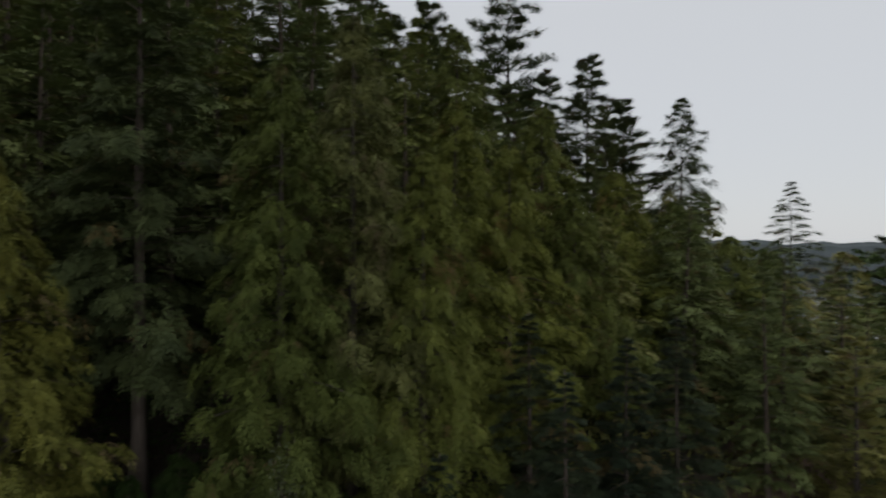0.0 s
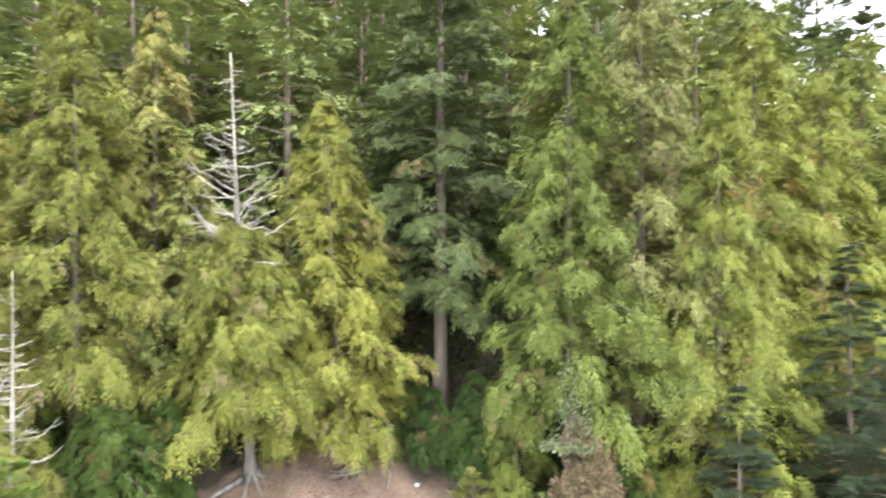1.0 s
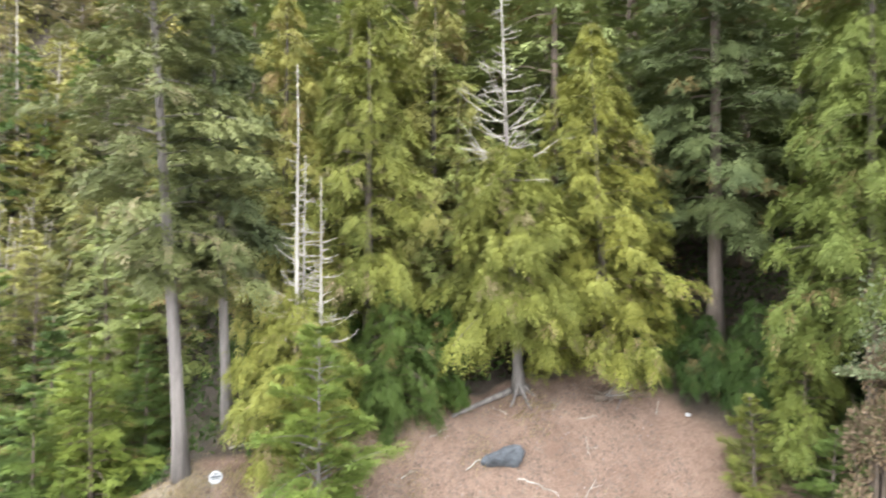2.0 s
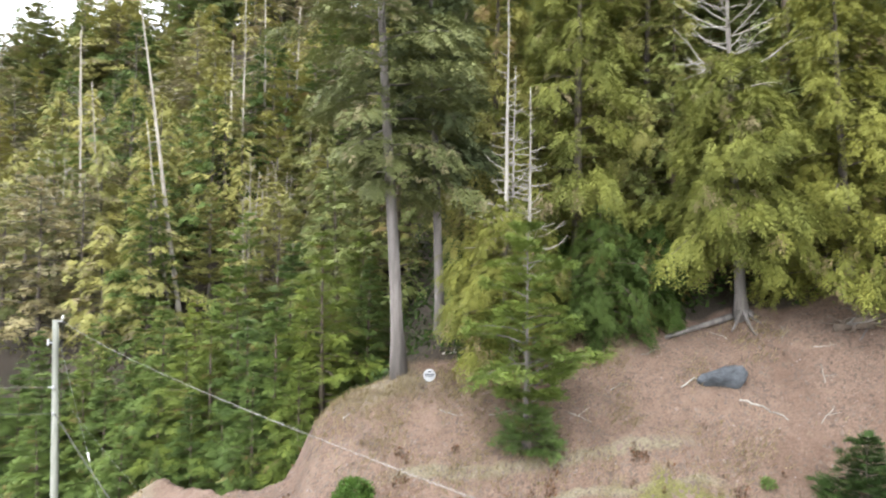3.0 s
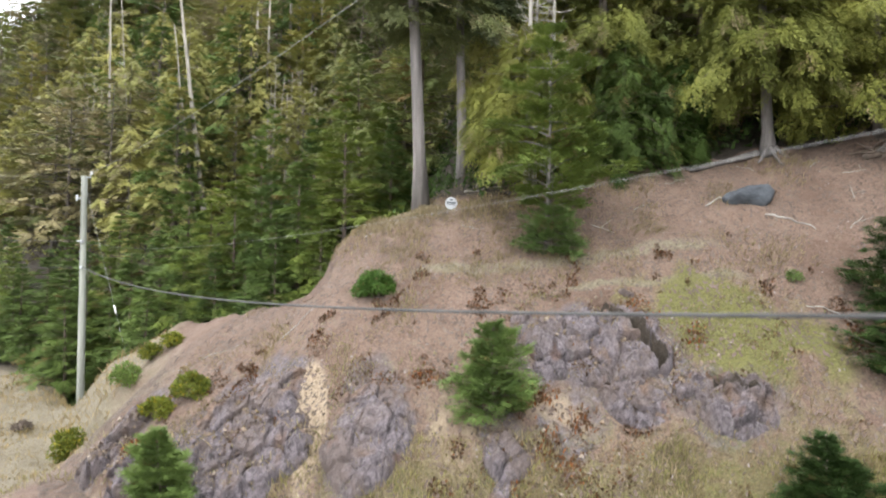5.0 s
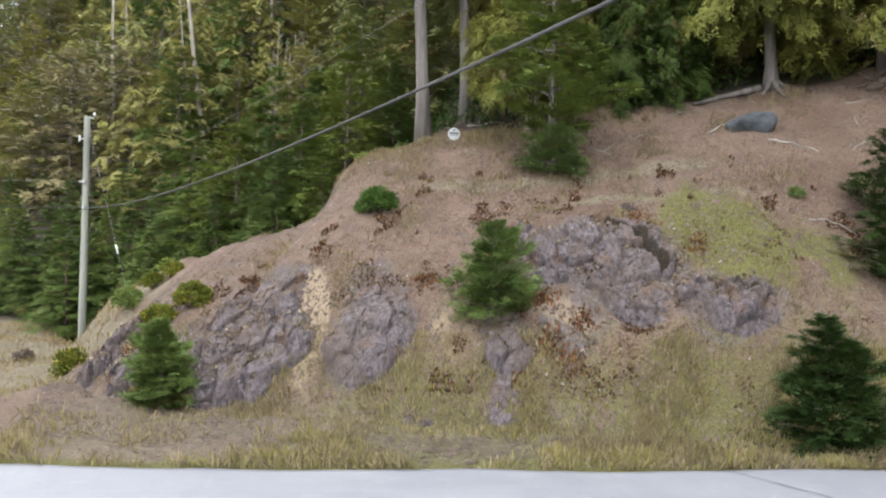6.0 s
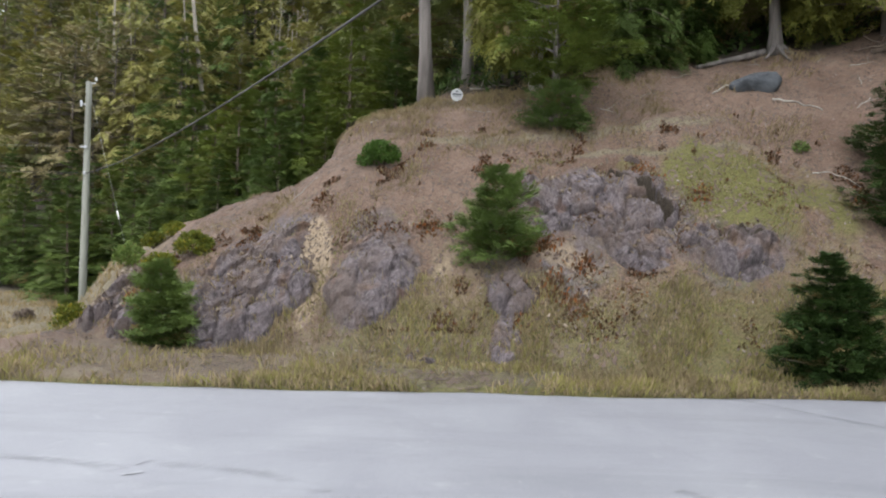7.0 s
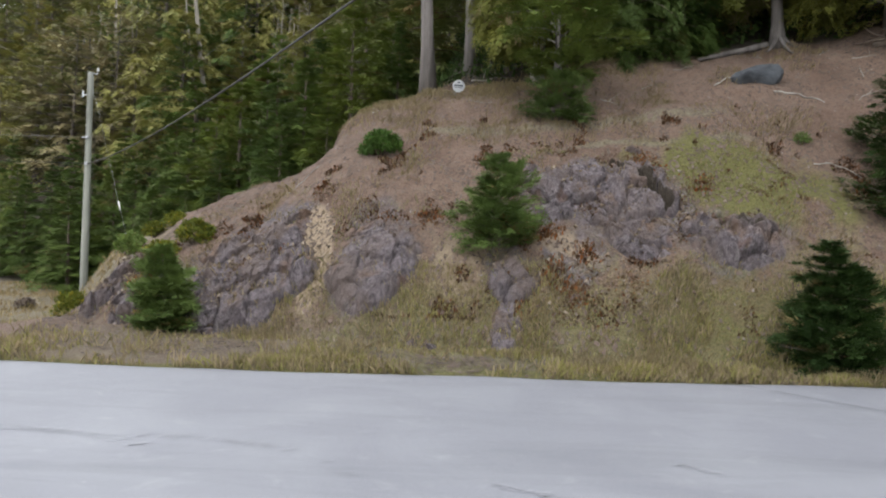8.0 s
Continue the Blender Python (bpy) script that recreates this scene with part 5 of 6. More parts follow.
# ---- fallen wood on the bank ----
def stick(name, label, x0, y0, x1, y1, r, seed, material=DEAD_WOOD, forks=0, lift=0.0, crook=0.8):
    rng = np.random.default_rng(seed)
    t = np.linspace(0, 1, 9)
    px, py = x0 + (x1 - x0) * t + rng.normal(0, r * crook, 9), y0 + (y1 - y0) * t + rng.normal(0, r * crook, 9)
    lie = ground_z(px, py)
    pz = (lie if crook > 0.3 else np.maximum(lie - 0.3 * r, np.linspace(lie[0], lie[-1], 9))) + r * 0.7 + lift * np.sin(np.pi * t)
    pieces = [tube(np.stack([px, py, pz], -1), r * np.linspace(1, 0.5, 9), 7, 0.12, rng)]
    for _ in range(forks):
        i = int(rng.integers(2, 7))
        o = np.array([px[i], py[i], pz[i]])
        e = o + np.array([rng.uniform(-0.5, 0.5), rng.uniform(-0.5, 0.1), rng.uniform(0.0, 0.3)])
        pieces.append(tube(np.stack([o, (o + e) / 2, e]), [r * 0.5, r * 0.4, r * 0.15], 4))
    return solid(name, join(pieces), material, label, "fallen wood", smooth=True)


stick("fallen_log", "bleached fallen log beside a flared cedar trunk", 11.3, 25.4, 8.7, 25.0, 0.14, 331, GREY_BARK, crook=0.08)
stick("fallen_branch", "pale fallen branch lying against a boulder", 8.5, 22.9, 9.3, 23.0, 0.03, 332, lift=0.1)
stick("fallen_branch", "long pale stick on the slope below a boulder", 10.2, 22.3, 11.4, 21.4, 0.035, 333)
stick("fallen_branch", "curved pale stick on the mossy slope", 9.9, 19.1, 10.9, 18.4, 0.02, 334, lift=0.2)
stick("fallen_branch", "thin stick on the shoulder of the bank", -8.2, 21.3, -6.4, 21.3, 0.02, 335)
stick("fallen_branch", "grey branch lying on the bank's brow", 0.6, 26.2, 2.0, 26.4, 0.05, 336, forks=2)
stick("fallen_branch", "grey stick on the slope", -4.9, 20.4, -4.0, 20.6, 0.02, 337)
for k, (x, y, dx, dy) in enumerate(((12.6, 24.2, 0.5, 0.3), (13.4, 23.6, 0.7, -0.2), (6.2, 23.2, 0.6, 0.1), (7.6, 24.4, 0.8, 0.2), (10.8, 24.6, -0.4, 0.5), (13.0, 22.2, 0.3, 0.7), (2.0, 22.6, 0.9, 0.1), (4.6, 22.4, 0.7, -0.3), (-2.9, 23.6, 0.4, 0.5), (12.2, 21.0, 0.6, 0.4), (0.4, 23.0, 0.8, -0.3), (16.2, 22.6, 0.5, 0.5))):
    stick("fallen_branch", "thin dead stick on the reddish earth", x, y, x + dx, y + dy, 0.018, 340 + k, forks=1)


def root_tangle():
    rng = np.random.default_rng(360)
    x0, y0 = 15.0, 23.7
    pile = thing("uprooted_stump", "tangle of grey roots and dead branches at the wood's edge", "stump", at=spot(x0, y0))
    part("stump", tube(np.array([[-0.6, 0.35, 0.1], [-0.2, 0.15, 0.3], [0.3, 0.05, 0.42], [0.6, -0.1, 0.4]]), [0.12, 0.2, 0.27, 0.2], 10, 0.3, rng), TWIG, pile, smooth=True)
    for k in range(30):
        d = rng.normal(0, 1, 3) * np.array([1.3, 0.6, 0.55]) + np.array([0.3, 0, 0.1])
        d /= np.linalg.norm(d)
        s = np.linspace(0, 1, 6)[:, None]
        bend = rng.normal(0, 0.35, 3)
        p = np.array([rng.uniform(-0.4, 0.6), rng.uniform(-0.1, 0.2), 0.3]) + d * s * rng.uniform(0.5, 1.2) + bend * s * s + rng.normal(0, 0.05, (6, 3)) * s
        part("root", tube(p, np.linspace(0.05, 0.01, 6), 5), GREY_BARK if k % 4 == 0 else TWIG, pile)



root_tangle()


# ---- the utility pole and its lines ----
def utility_pole():
    x0, y0 = -16.0, 30.7
    z0 = at_ground(x0, y0, 0.0)
    H = 9.35 - z0
    pole = thing("utility_pole", "weathered grey wooden utility pole with line fittings", "utility pole", at=pose(x0, y0, z0))
    z = np.linspace(-0.4, H, 10)
    part("shaft", tube(np.stack([-0.15 * z / H, 0 * z, z], -1), np.linspace(0.17, 0.125, 10), 14, 0.02, np.random.default_rng(1)), POLE_WOOD, pole, smooth=True)
    part("top_bracket", box(0.26, 0.05, 0.05, (0.02, -0.02, H - 0.06), 0.01), STEEL, pole)
    pin = part("insulator_pin", tube(np.array([[0.14, -0.02, H - 0.06], [0.17, -0.02, H + 0.06]]), [0.015, 0.015], 8), STEEL, pole)
    rings = [(0.035, H + 0.05), (0.075, H + 0.07), (0.04, H + 0.1), (0.07, H + 0.12), (0.03, H + 0.16), (0.045, H + 0.19), (0.01, H + 0.21)]
    part("insulator", tube(np.array([[0.17, -0.02, q] for _, q in rings]), [r for r, _ in rings], 14), PORCELAIN, pin, "white porcelain insulator", True)
    part("lamp_arm", box(0.22, 0.04, 0.04, (-0.32, 0, H - 1.0), 0.008), STEEL, pole)
    part("cutout_body", box(0.08, 0.08, 0.28, (-0.44, -0.02, H - 0.98), 0.02), STEEL, pole, "pale fuse cutout on a short arm")
    for q in (6.45, 5.3):
        part("clamp", box(0.1, 0.1, 0.14, (-0.15 * (q - z0) / H, -0.16, q - z0), 0.015), STEEL, pole)
    part("crossbolt", box(0.34, 0.03, 0.05, (-0.18, -0.14, 6.45 - z0), 0.008), STEEL, pole)
    foot = np.array([2.5, -0.5, at_ground(x0 + 2.5, y0 - 0.5, 0.1) - z0])
    top = np.array([0.0, -0.1, H - 0.6])
    guy = part("guy_wire", tube(np.stack([top + (foot - top) * t for t in np.linspace(0, 1, 5)]), np.full(5, 0.004), 6), STEEL, pole, "thin steel guy wire")
    part("guy_guard", tube(np.stack([top + (foot - top) * t for t in (0.6, 0.622, 0.644)]), np.full(3, 0.035), 8), PORCELAIN, guy, "short white guy wire marker", True)
    zz = np.linspace(H - 0.1, 3.2, 6)
    part("ground_wire", tube(np.stack([0.16 + 0.0 * zz, 0 * zz - 0.05, zz], -1), np.full(6, 0.008), 5), CABLE, pole)
    return pole


utility_pole()


def line(name, label, start, heading, slope, sag, length, r, material):
    s = np.linspace(0, length, 60)
    c, e = math.cos(radians(heading)), math.sin(radians(heading))
    p = np.stack([start[0] + s * c, start[1] + s * e, start[2] + slope * s + sag * s * s], -1)
    return solid(name, tube(p, np.full(60, r), 6), material, label, "overhead line", "overhead lines", smooth=True)


line("power_line", "pale overhead conductor hanging from the pole top", (-16.0, 30.68, 9.4), -55.6, -0.0215, 0.00122, 58, 0.0044, BARE_WIRE)
line("neutral_line", "thin overhead wire below the conductor", (-16.0, 30.55, 6.45), -55.8, -0.045, 0.0018, 58, 0.0017, BARE_WIRE)
line("telephone_cable", "thick black overhead telephone cable", (-16.0, 30.55, 5.3), -56.0, -0.0445, 0.0019, 58, 0.017, CABLE)
line("power_line", "pale overhead wire leading away along the road", (-16.3, 30.6, 6.45), 181, -0.02, 0.0006, 40, 0.0045, BARE_WIRE)
line("telephone_cable", "dark overhead cable leading away along the road", (-16.2, 30.6, 5.3), 182, -0.022, 0.0006, 40, 0.012, CABLE)


# ---- the round sign at the brow ----
def round_sign():
    x0, y0 = 0.08, 24.75
    sign = thing("round_sign", "small round white sign with dark marks at the brow", "sign", at=pose(x0, y0, at_ground(x0, y0, 0.08), 0, 0, 4))
    for dx in (-0.12, 0.12):
        part("stake", box(0.03, 0.03, 0.5, (dx, 0.03, -0.02), 0.004), POLE_WOOD, sign)
    bm = bmesh.new()
    bmesh.ops.create_cone(bm, cap_ends=True, segments=40, radius1=0.22, radius2=0.22, depth=0.03)
    bmesh.ops.rotate(bm, matrix=Matrix.Rotation(radians(90), 3, "X"), verts=bm.verts)
    bmesh.ops.bevel(bm, geom=[e for e in bm.edges if len(e.link_faces) == 2 and e.calc_face_angle() > 1], offset=0.006, segments=2, affect="EDGES")
    bmesh.ops.translate(bm, vec=(0, 0, 0.34), verts=bm.verts)
    bm.verts.index_update()
    board = part("board", (np.array([p.co[:] for p in bm.verts]), [[p.index for p in q.verts] for q in bm.faces]), WHITE_PAINT, sign)
    bm.free()
    part("dark_band", box(0.32, 0.006, 0.06, (0, -0.018, 0.36)), DARK_PAINT, board)
    part("dark_mark", box(0.1, 0.006, 0.06, (0, -0.018, 0.47)), DARK_PAINT, board)
    part("dark_bar", box(0.26, 0.006, 0.025, (0, -0.018, 0.29)), DARK_PAINT, board)


round_sign()


# ---- grass ----
def blades(name, label, seed, count, pick, length, material, droop=0.3, width=0.012):
    rng = np.random.default_rng(seed)
    x, y, keep = pick(rng, count)
    x, y = x[keep], y[keep]
    on_rock = surface_z(x, y) - ground_z(x, y) > 0.03
    keep = ~on_rock | (rng.uniform(0, 1, len(x)) < 0.15)
    x, y = x[keep], y[keep]
    n = len(x)
    z = surface_z(x, y) - 0.02
    a = rng.uniform(0, 2 * np.pi, n)
    ln = length * rng.uniform(0.4, 1.3, n) * (0.75 + 0.5 * lumps(x, y, 0.9, seed))
    ln = np.maximum(ln, 0.04)
    lean = rng.uniform(0.1, 0.8, n)
    tip = np.stack([x + ln * lean * np.cos(a), y + ln * lean * np.sin(a) - droop * ln, z + ln * np.sqrt(np.maximum(1 - lean ** 2, 0.1))], -1)
    root = np.stack([x, y, z], -1)
    mid = (root + tip) / 2 + np.stack([0 * x, 0 * x, 0.12 * ln], -1)
    w = np.stack([-np.sin(a), np.cos(a), 0 * a], -1) * (width * rng.uniform(0.6, 1.4, n))[:, None]
    v = np.stack([root - w * 0.6, root + w * 0.6, mid + w, tip, mid - w], 1).reshape(-1, 3)
    k = np.arange(n) * 5
    f = np.stack([k, k + 1, k + 2, k + 3, k + 4], -1)
    return tint(solid(name, (v, f), material, label, "grass", kind="stuff"), np.repeat(rng.uniform(0, 1, n), 5))


def in_gully(x, y):
    """The bare sandy run between the rock dome and the slab."""
    return np.hypot((x + 3.4 + 0.1 * (y - 17)) / 0.5, (y - 17.3) / 1.7) < 1


def verge(rng, n):
    x = rng.uniform(-12, 13, n)
    foot, edge = curve(x, BANK_X, BANK_FOOT), road_edge(x)
    t = rng.uniform(0, 1, n) ** 1.1
    y = edge + 0.05 + t * (foot - edge + 1.6)
    return x, y, (lumps(x, y, 1.1, 41) + 0.5 * lumps(x, y, 0.35, 48) + 0.35 * ease(0.25, 0.0, t) > rng.uniform(-0.3, 0.9, n)) & (rng.uniform(0, 1, n) < np.maximum(ease(0.3, 0.08, t), 0.25 + 0.75 * ease(-6, -2.5, x)))


def lower_bank(rng, n):
    x = rng.uniform(-8, 13, n)
    foot, back = curve(x, BANK_X, BANK_FOOT), curve(x, BANK_X, BANK_BACK)
    t = rng.uniform(0, 1, n)
    y = foot + t * (back - foot)
    return x, y, lumps(x, y, 1.3, 42) + 0.5 * lumps(x, y, 0.4, 43) + 0.5 * ease(0.4, 0.05, t) - 0.15 - 2 * in_gully(x, y) > rng.uniform(-0.2, 0.9, n)


def green_bank(rng, n):
    x = rng.uniform(-4.5, 9, n)
    foot, back = curve(x, BANK_X, BANK_FOOT), curve(x, BANK_X, BANK_BACK)
    t = rng.uniform(0, 0.5, n)
    y = foot + t * (back - foot)
    return x, y, lumps(x, y, 1.0, 49) + 0.5 * lumps(x, y, 0.35, 50) + 0.6 * ease(0.28, 0.02, t) - 0.3 - 2 * in_gully(x, y) > rng.uniform(-0.2, 0.9, n)


def mossy(rng, n):
    x, y = rng.normal(7.8, 1.25, n), rng.normal(18.6, 0.75, n)
    return x, y, lumps(x, y, 0.8, 44) + 0.6 * lumps(x, y, 0.3, 53) > rng.uniform(-0.3, 0.9, n)


def dry_field(rng, n):
    x, y = rng.uniform(-30, -11, n), rng.uniform(11.2, 36, n)
    return x, y, (lumps(x, y, 1.6, 45) > rng.uniform(-1, 0.7, n)) & (y > road_edge(x) + 0.1)


blades("verge_grass", "dry and greenish grass along the road's edge", 401, 52000, verge, 0.27, GREEN_GRASS, 0.1, 0.01)
blades("verge_straw", "pale dry straw among the grass at the road's edge", 409, 40000, verge, 0.3, STRAW, 0.1, 0.01)
blades("bank_grass", "sparse dry grass hanging on the bank", 402, 58000, lower_bank, 0.2, STRAW, 0.5, 0.011)
blades("bank_green_grass", "yellow-green grass tufts low on the bank", 407, 17000, green_bank, 0.16, GREEN_GRASS, 0.3, 0.01)
blades("moss_grass", "short yellow-green grass on the mossy slope", 403, 3200, mossy, 0.11, MOSS_GRASS, 0.3)
blades("field_grass", "pale dry grass of the field beside the bank", 404, 26000, dry_field, 0.3, STRAW, 0.0, 0.016)
blades("brow_grass", "dry grass at the brow of the bank", 405, 9000, lambda r, n: (r.uniform(-4, 6, n), r.normal(24.6, 0.9, n), r.uniform(0, 1, n) < 0.8), 0.22, STRAW, 0.2)


def undergrowth(name, label, seed, count, x_of, y_of, size, material, keep):
    """Leaves in low heaps all over the wood's floor."""
    rng = np.random.default_rng(seed)
    x, y = rng.uniform(*x_of, count), rng.uniform(*y_of, count)
    k = keep(x, y)
    x, y = x[k], y[k]
    n = len(x)
    heap = np.maximum(0.05, 0.7 + 0.8 * lumps(x, y, 2.2, seed) + 0.4 * lumps(x, y, 0.9, seed + 1)) * size * 1.6
    p = np.stack([x, y, ground_z(x, y) + heap * rng.uniform(0.1, 1.0, n)], -1)
    d = rng.normal(0, 1, (n, 3)) + np.array([0, -0.4, 0.2])
    d /= np.linalg.norm(d, axis=1)[:, None]
    w = np.cross(d, rng.normal(0, 1, (n, 3)))
    w /= np.linalg.norm(w, axis=1)[:, None]
    ln = (size * rng.uniform(0.5, 1.3, n))[:, None]
    v = np.stack([p - w * ln * 0.2, p + w * ln * 0.2, p + d * ln], 1).reshape(-1, 3)
    return tint(solid(name, (v, np.arange(n * 3).reshape(-1, 3)), material, label, "undergrowth", kind="stuff"), np.repeat(rng.uniform(0, 1, n), 3))


def on_hill(x, y):
    return y > 40 + 0.62 * np.maximum(0, -12 - x)


def in_wood(x, y):
    return (y > curve(x, BANK_X, BANK_BACK) + 0.9 + 0.6 * lumps(x, y, 1.2, 61)) | ((x > 18.5) & (y > 9 + 0.6 * lumps(x, y, 1.2, 61)))


undergrowth("hill_undergrowth", "olive and brown undergrowth covering the steep hillside", 410, 70000, (-75, 2), (34, 100), 0.4, HILL, on_hill)
# leaf colour darkened here in place of the wood's deep shade
undergrowth("wood_undergrowth", "undergrowth on the wood's floor, its green darkened to stand for shade", 411, 60000, (-5, 42), (8, 44), 0.32, DARK_AND_SHADED_HEMLOCK, in_wood)
undergrowth("hollow_undergrowth", "green undergrowth in the hollow behind the bank", 412, 24000, (-36, -3), (26, 46), 0.3, YOUNG, lambda x, y: (y > 27 + 0.72 * np.maximum(0, -8 - x) + lumps(x, y, 1.5, 62)))
undergrowth("shore_undergrowth", "olive undergrowth on the slope down to the sea", 413, 50000, (36, 110), (-30, 30), 0.7, OLIVE, lambda x, y: y > -40 + 0 * x)


def bracken(rng, n):
    x = rng.uniform(-8, 11, n)
    foot, back = curve(x, BANK_X, BANK_FOOT), curve(x, BANK_X, BANK_BACK)
    y = foot + rng.uniform(0.05, 0.75, n) * (back - foot)
    return x, y, lumps(x, y, 0.9, 46) + 0.8 * lumps(x, y, 0.3, 47) > 0.66


def bracken_heaps(rng, n):
    spots = np.array([(2.4, 16.2), (2.9, 15.8), (3.3, 16.6), (1.55, 15.7), (-0.6, 17.8), (2.3, 17.2), (-8.0, 17.9), (4.2, 16.0), (5.2, 19.3), (5.4, 18.9), (6.6, 18.3)])
    c = spots[rng.integers(len(spots), size=n)]
    return c[:, 0] + rng.normal(0, 0.2, n), c[:, 1] + rng.normal(0, 0.16, n), rng.uniform(0, 1, n) < 0.9


blades("dead_bracken", "curled dark brown dead bracken on the bank", 406, 90000, bracken, 0.1, BRACKEN, 0.5, 0.02)
blades("bracken_heap", "heaps of rust-brown dead bracken between the rocks", 408, 2200, bracken_heaps, 0.13, BRACKEN, 0.3, 0.025)


def litter(name, label, seed, count, size, material):
    """Small flat chips of bark, leaf and stone lying all over the bank."""
    rng = np.random.default_rng(seed)
    x = rng.uniform(-11, 16, count)
    foot, back = curve(x, BANK_X, BANK_FOOT), curve(x, BANK_X, BANK_BACK)
    y = np.maximum(foot + rng.uniform(-0.5, 1.0, count) * (back - foot), road_edge(x) + rng.uniform(0.1, 2.0, count))
    k = lumps(x, y, 0.9, seed) + 0.7 * lumps(x, y, 0.35, seed + 1) > rng.uniform(-0.9, 0.9, count)
    x, y = x[k], y[k]
    k = (surface_z(x, y) - ground_z(x, y) < 0.03) | (rng.uniform(0, 1, len(x)) < 0.3)
    x, y = x[k], y[k]
    n = len(x)
    a, r = rng.uniform(0, 6.28, n), size * rng.uniform(0.4, 1.5, n) ** 1.5
    corners = []
    for j in range(4):
        px, py = x + r * np.cos(a + 1.57 * j) * (1.0 if j % 2 else 0.55), y + r * np.sin(a + 1.57 * j) * (1.0 if j % 2 else 0.55)
        corners.append(np.stack([px, py, surface_z(px, py) + 0.012 + 0.3 * r * rng.uniform(0, 1, n)], -1))
    return solid(name, (np.stack(corners, 1).reshape(-1, 3), np.arange(n * 4).reshape(-1, 4)), material, label, "litter", kind="stuff")


litter("dark_litter", "dark brown bark and leaf litter on the bank", 421, 46000, 0.035, TWIG)
litter("earth_litter", "reddish brown clods and leaves on the bank", 422, 32000, 0.045, EARTH_STONE)
litter("pale_litter", "pale chips of wood and stone on the bank", 423, 5000, 0.026, STONE)


def scree():
    """Loose angular stones caught on the rocks, too many and too small to tell apart."""
    rng = np.random.default_rng(430)
    heaps = np.array([(-4.9, 16.9, 1.0, 0.9), (-5.9, 17.6, 0.7, 0.9), (4.6, 16.2, 1.4, 0.6), (5.6, 17.6, 0.8, 0.6), (-8.5, 18.0, 0.6, 0.6), (1.9, 15.8, 0.5, 0.5), (3.6, 18.6, 1.2, 0.5), (-3.3, 17.0, 0.4, 1.0)])
    h = heaps[rng.integers(len(heaps), size=2000)]
    x, y = rng.normal(h[:, 0], h[:, 2]), rng.normal(h[:, 1], h[:, 3])
    r = 0.022 + 0.05 * rng.uniform(0, 1, len(x)) ** 2.5
    o = np.stack([x, y, surface_z(x, y)], -1)
    dirs = np.array([(1, 0, 0), (0, 1, 0), (-1, 0, 0), (0, -1, 0), (0, 0, 1), (0, 0, -1)], float)
    v = o[:, None] + r[:, None, None] * (dirs[None] * rng.uniform(0.6, 1.3, (len(x), 6, 1)) + rng.normal(0, 0.25, (len(x), 6, 3)))
    tri = np.array([(0, 1, 4), (1, 2, 4), (2, 3, 4), (3, 0, 4), (1, 0, 5), (2, 1, 5), (3, 2, 5), (0, 3, 5)])
    f = (np.arange(len(x))[:, None, None] * 6 + tri[None]).reshape(-1, 3)
    return tint(solid("scree", (v.reshape(-1, 3), f), SCREE, "loose brown and pale stones caught on the rocks", "stones", kind="stuff"), np.repeat(rng.uniform(0, 1, len(x)), 6))


scree()


# ---- cracks in the road ----
def crack(label, pts, w, seed):
    rng = np.random.default_rng(seed)
    t = np.linspace(0, 1, 30)
    q = np.linspace(0, 1, len(pts))
    x, y = np.interp(t, q, [p[0] for p in pts]) + rng.normal(0, 0.012, 30), np.interp(t, q, [p[1] for p in pts]) + rng.normal(0, 0.012, 30)
    nrm = np.stack([-np.gradient(y), np.gradient(x)], -1)
    nrm /= np.linalg.norm(nrm, axis=1)[:, None]
    ww = (w * rng.uniform(0.5, 1.3, 30))[:, None]
    z = np.full((30, 1), 0.046)
    a, b = np.hstack([np.stack([x, y], -1) - nrm * ww, z]), np.hstack([np.stack([x, y], -1) + nrm * ww, z])
    ids = np.arange(30)
    return solid("tar_seam", (np.concatenate([a, b]), np.stack([ids[:-1], ids[1:], ids[1:] + 30, ids[:-1] + 30], -1)), DARK_PAINT, label, "road seam", kind="structure")


crack("dark tar seam across the asphalt", ((5.0, 12.35), (6.6, 10.5), (9.5, 7.6)), 0.014, 501)


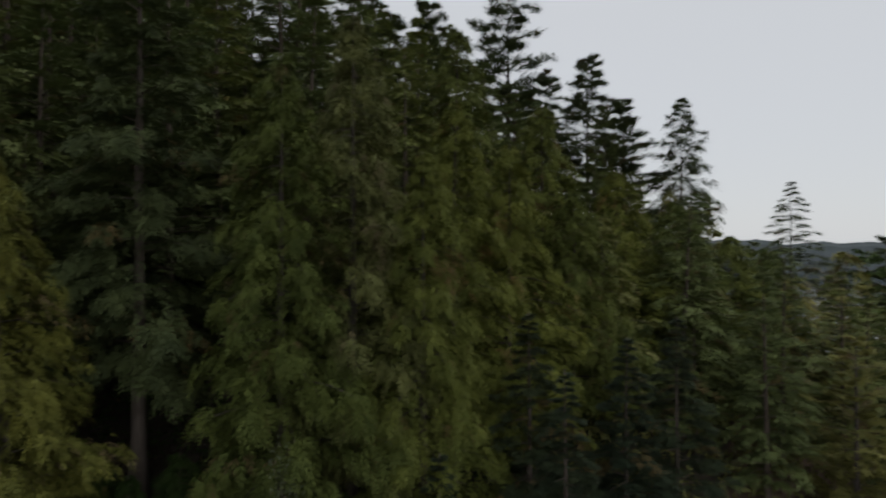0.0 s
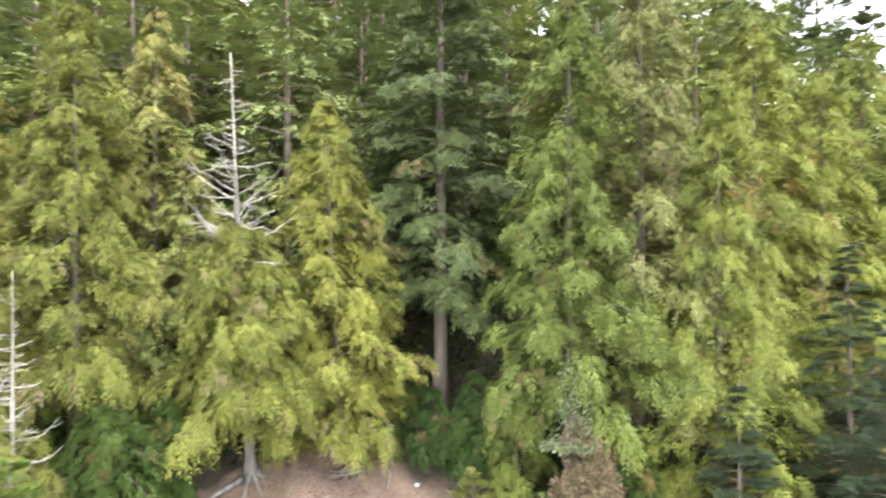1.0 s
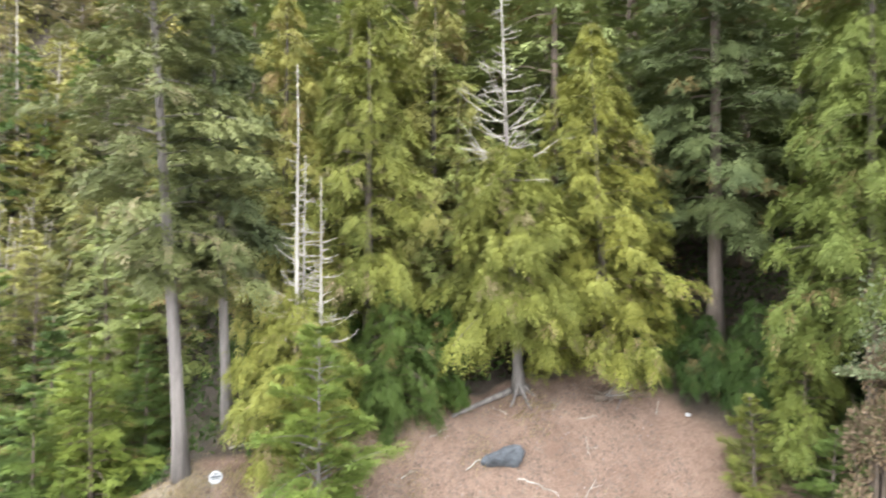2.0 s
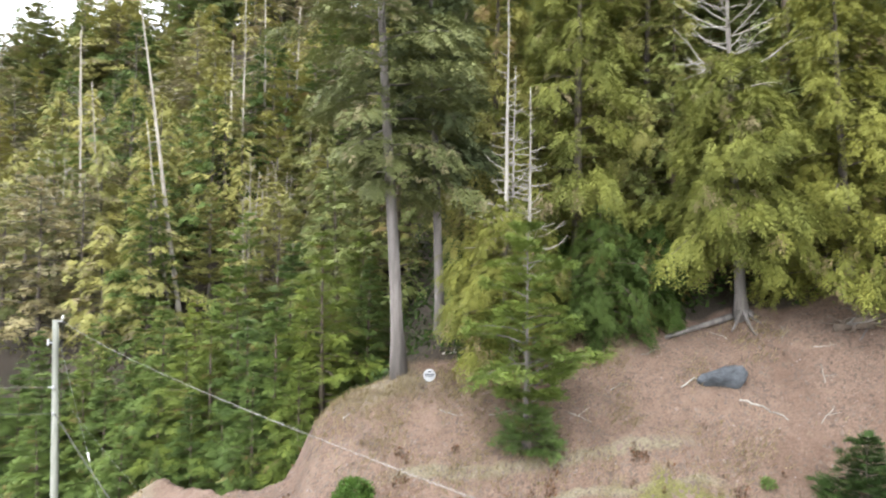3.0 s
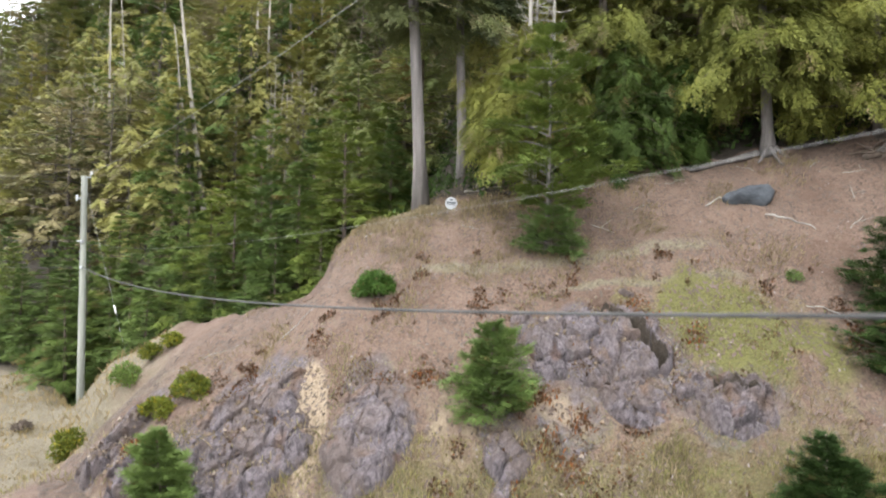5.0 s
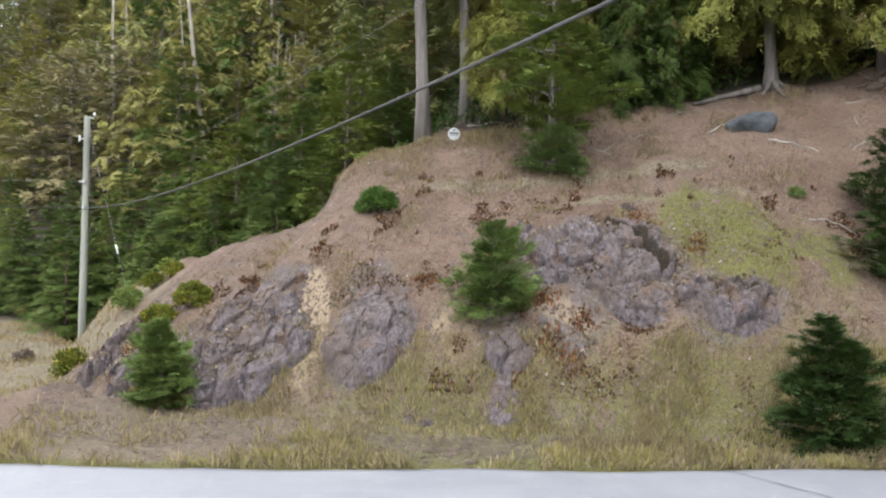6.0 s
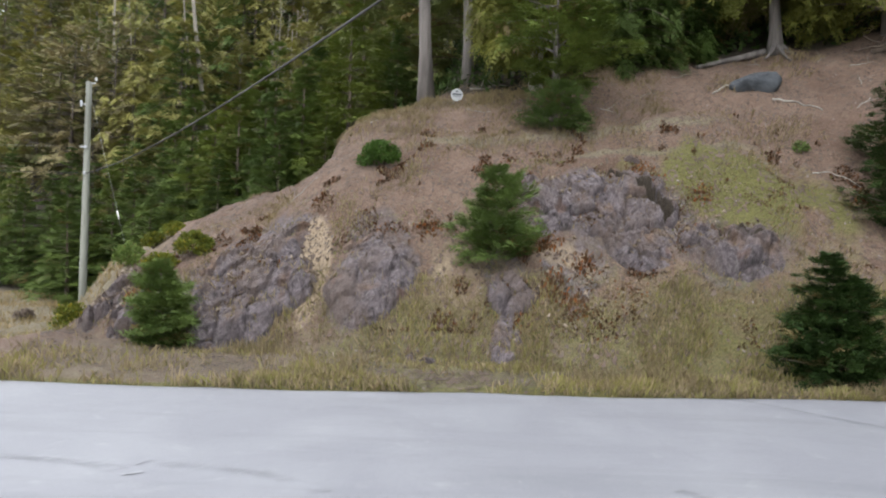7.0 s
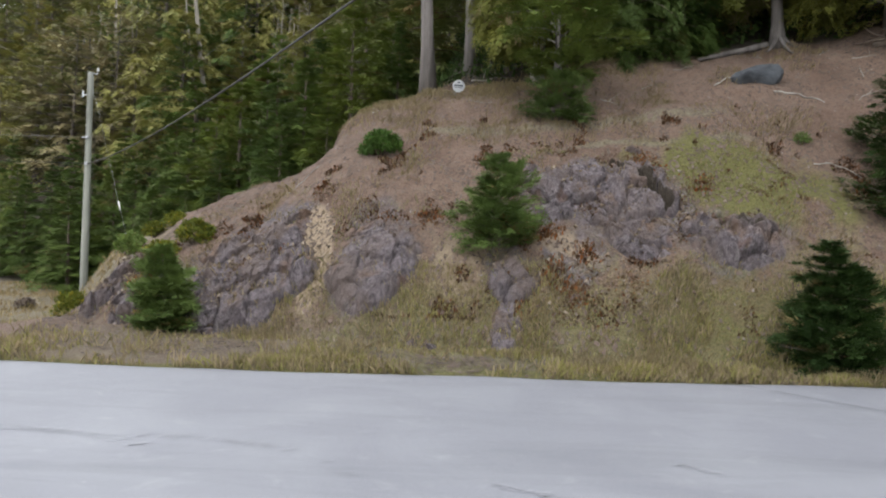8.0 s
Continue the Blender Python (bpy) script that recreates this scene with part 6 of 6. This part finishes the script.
# ---- tyre marks on the road ----
def tyre_mark(label, pts, seed, w=0.11):
    """A scuffed, broken track of slanting tread bars."""
    rng = np.random.default_rng(seed)
    q = np.linspace(0, 1, len(pts))
    length = sum(math.dist(a, b) for a, b in zip(pts, pts[1:]))
    n = int(length / 0.028)
    t = np.linspace(0, 1, n)
    x, y = np.interp(t, q, [p[0] for p in pts]), np.interp(t, q, [p[1] for p in pts])
    for _ in range(3):
        k = max(n // 8, 1)
        pad_x, pad_y = np.pad(x, k, "edge"), np.pad(y, k, "edge")
        x, y = np.convolve(pad_x, np.ones(2 * k + 1) / (2 * k + 1), "valid"), np.convolve(pad_y, np.ones(2 * k + 1) / (2 * k + 1), "valid")
    d = np.stack([np.gradient(x), np.gradient(y)], -1)
    d /= np.linalg.norm(d, axis=1)[:, None]
    e = np.stack([-d[:, 1], d[:, 0]], -1)
    keep = rng.uniform(0, 1, n) < 0.5 * np.sin(np.pi * np.clip(t, 0.02, 0.98)) ** 0.4 * (0.85 + 0.3 * lumps(x, y, 0.5, seed))
    c, d, e = np.stack([x, y], -1)[keep], d[keep], e[keep]
    half = (w * rng.uniform(0.5, 1.1, len(c)))[:, None]
    thick = (0.007 * rng.uniform(0.4, 1.3, len(c)))[:, None]
    slant = d * 0.03
    v = np.stack([c - e * half - slant - d * thick, c + e * half + slant - d * thick, c + e * half + slant + d * thick, c - e * half - slant + d * thick], 1).reshape(-1, 2)
    v = np.hstack([v, np.full((len(v), 1), 0.0455)])
    return solid("tyre_mark", (v, np.arange(len(v)).reshape(-1, 4)), TYRE_SCUFF, label, "tyre mark", kind="structure")


tyre_mark("faint curved tyre mark on grey asphalt", ((-5.4, 7.4), (-4.75, 7.39), (-3.72, 7.28), (-2.99, 6.83)), 511)
tyre_mark("faint bending tyre mark on grey asphalt", ((-3.4, 7.35), (-3.09, 7.35), (-1.91, 7.26), (-1.11, 6.66), (-0.81, 6.04)), 512)
tyre_mark("short faint tyre mark on grey asphalt", ((2.3, 7.2), (2.51, 7.07), (2.91, 6.65), (2.94, 6.2)), 513, 0.07)
tyre_mark("scuffed tyre mark on grey asphalt", ((0.3, 6.3), (0.5, 6.15), (0.93, 6.02), (1.5, 5.8)), 514, 0.08)
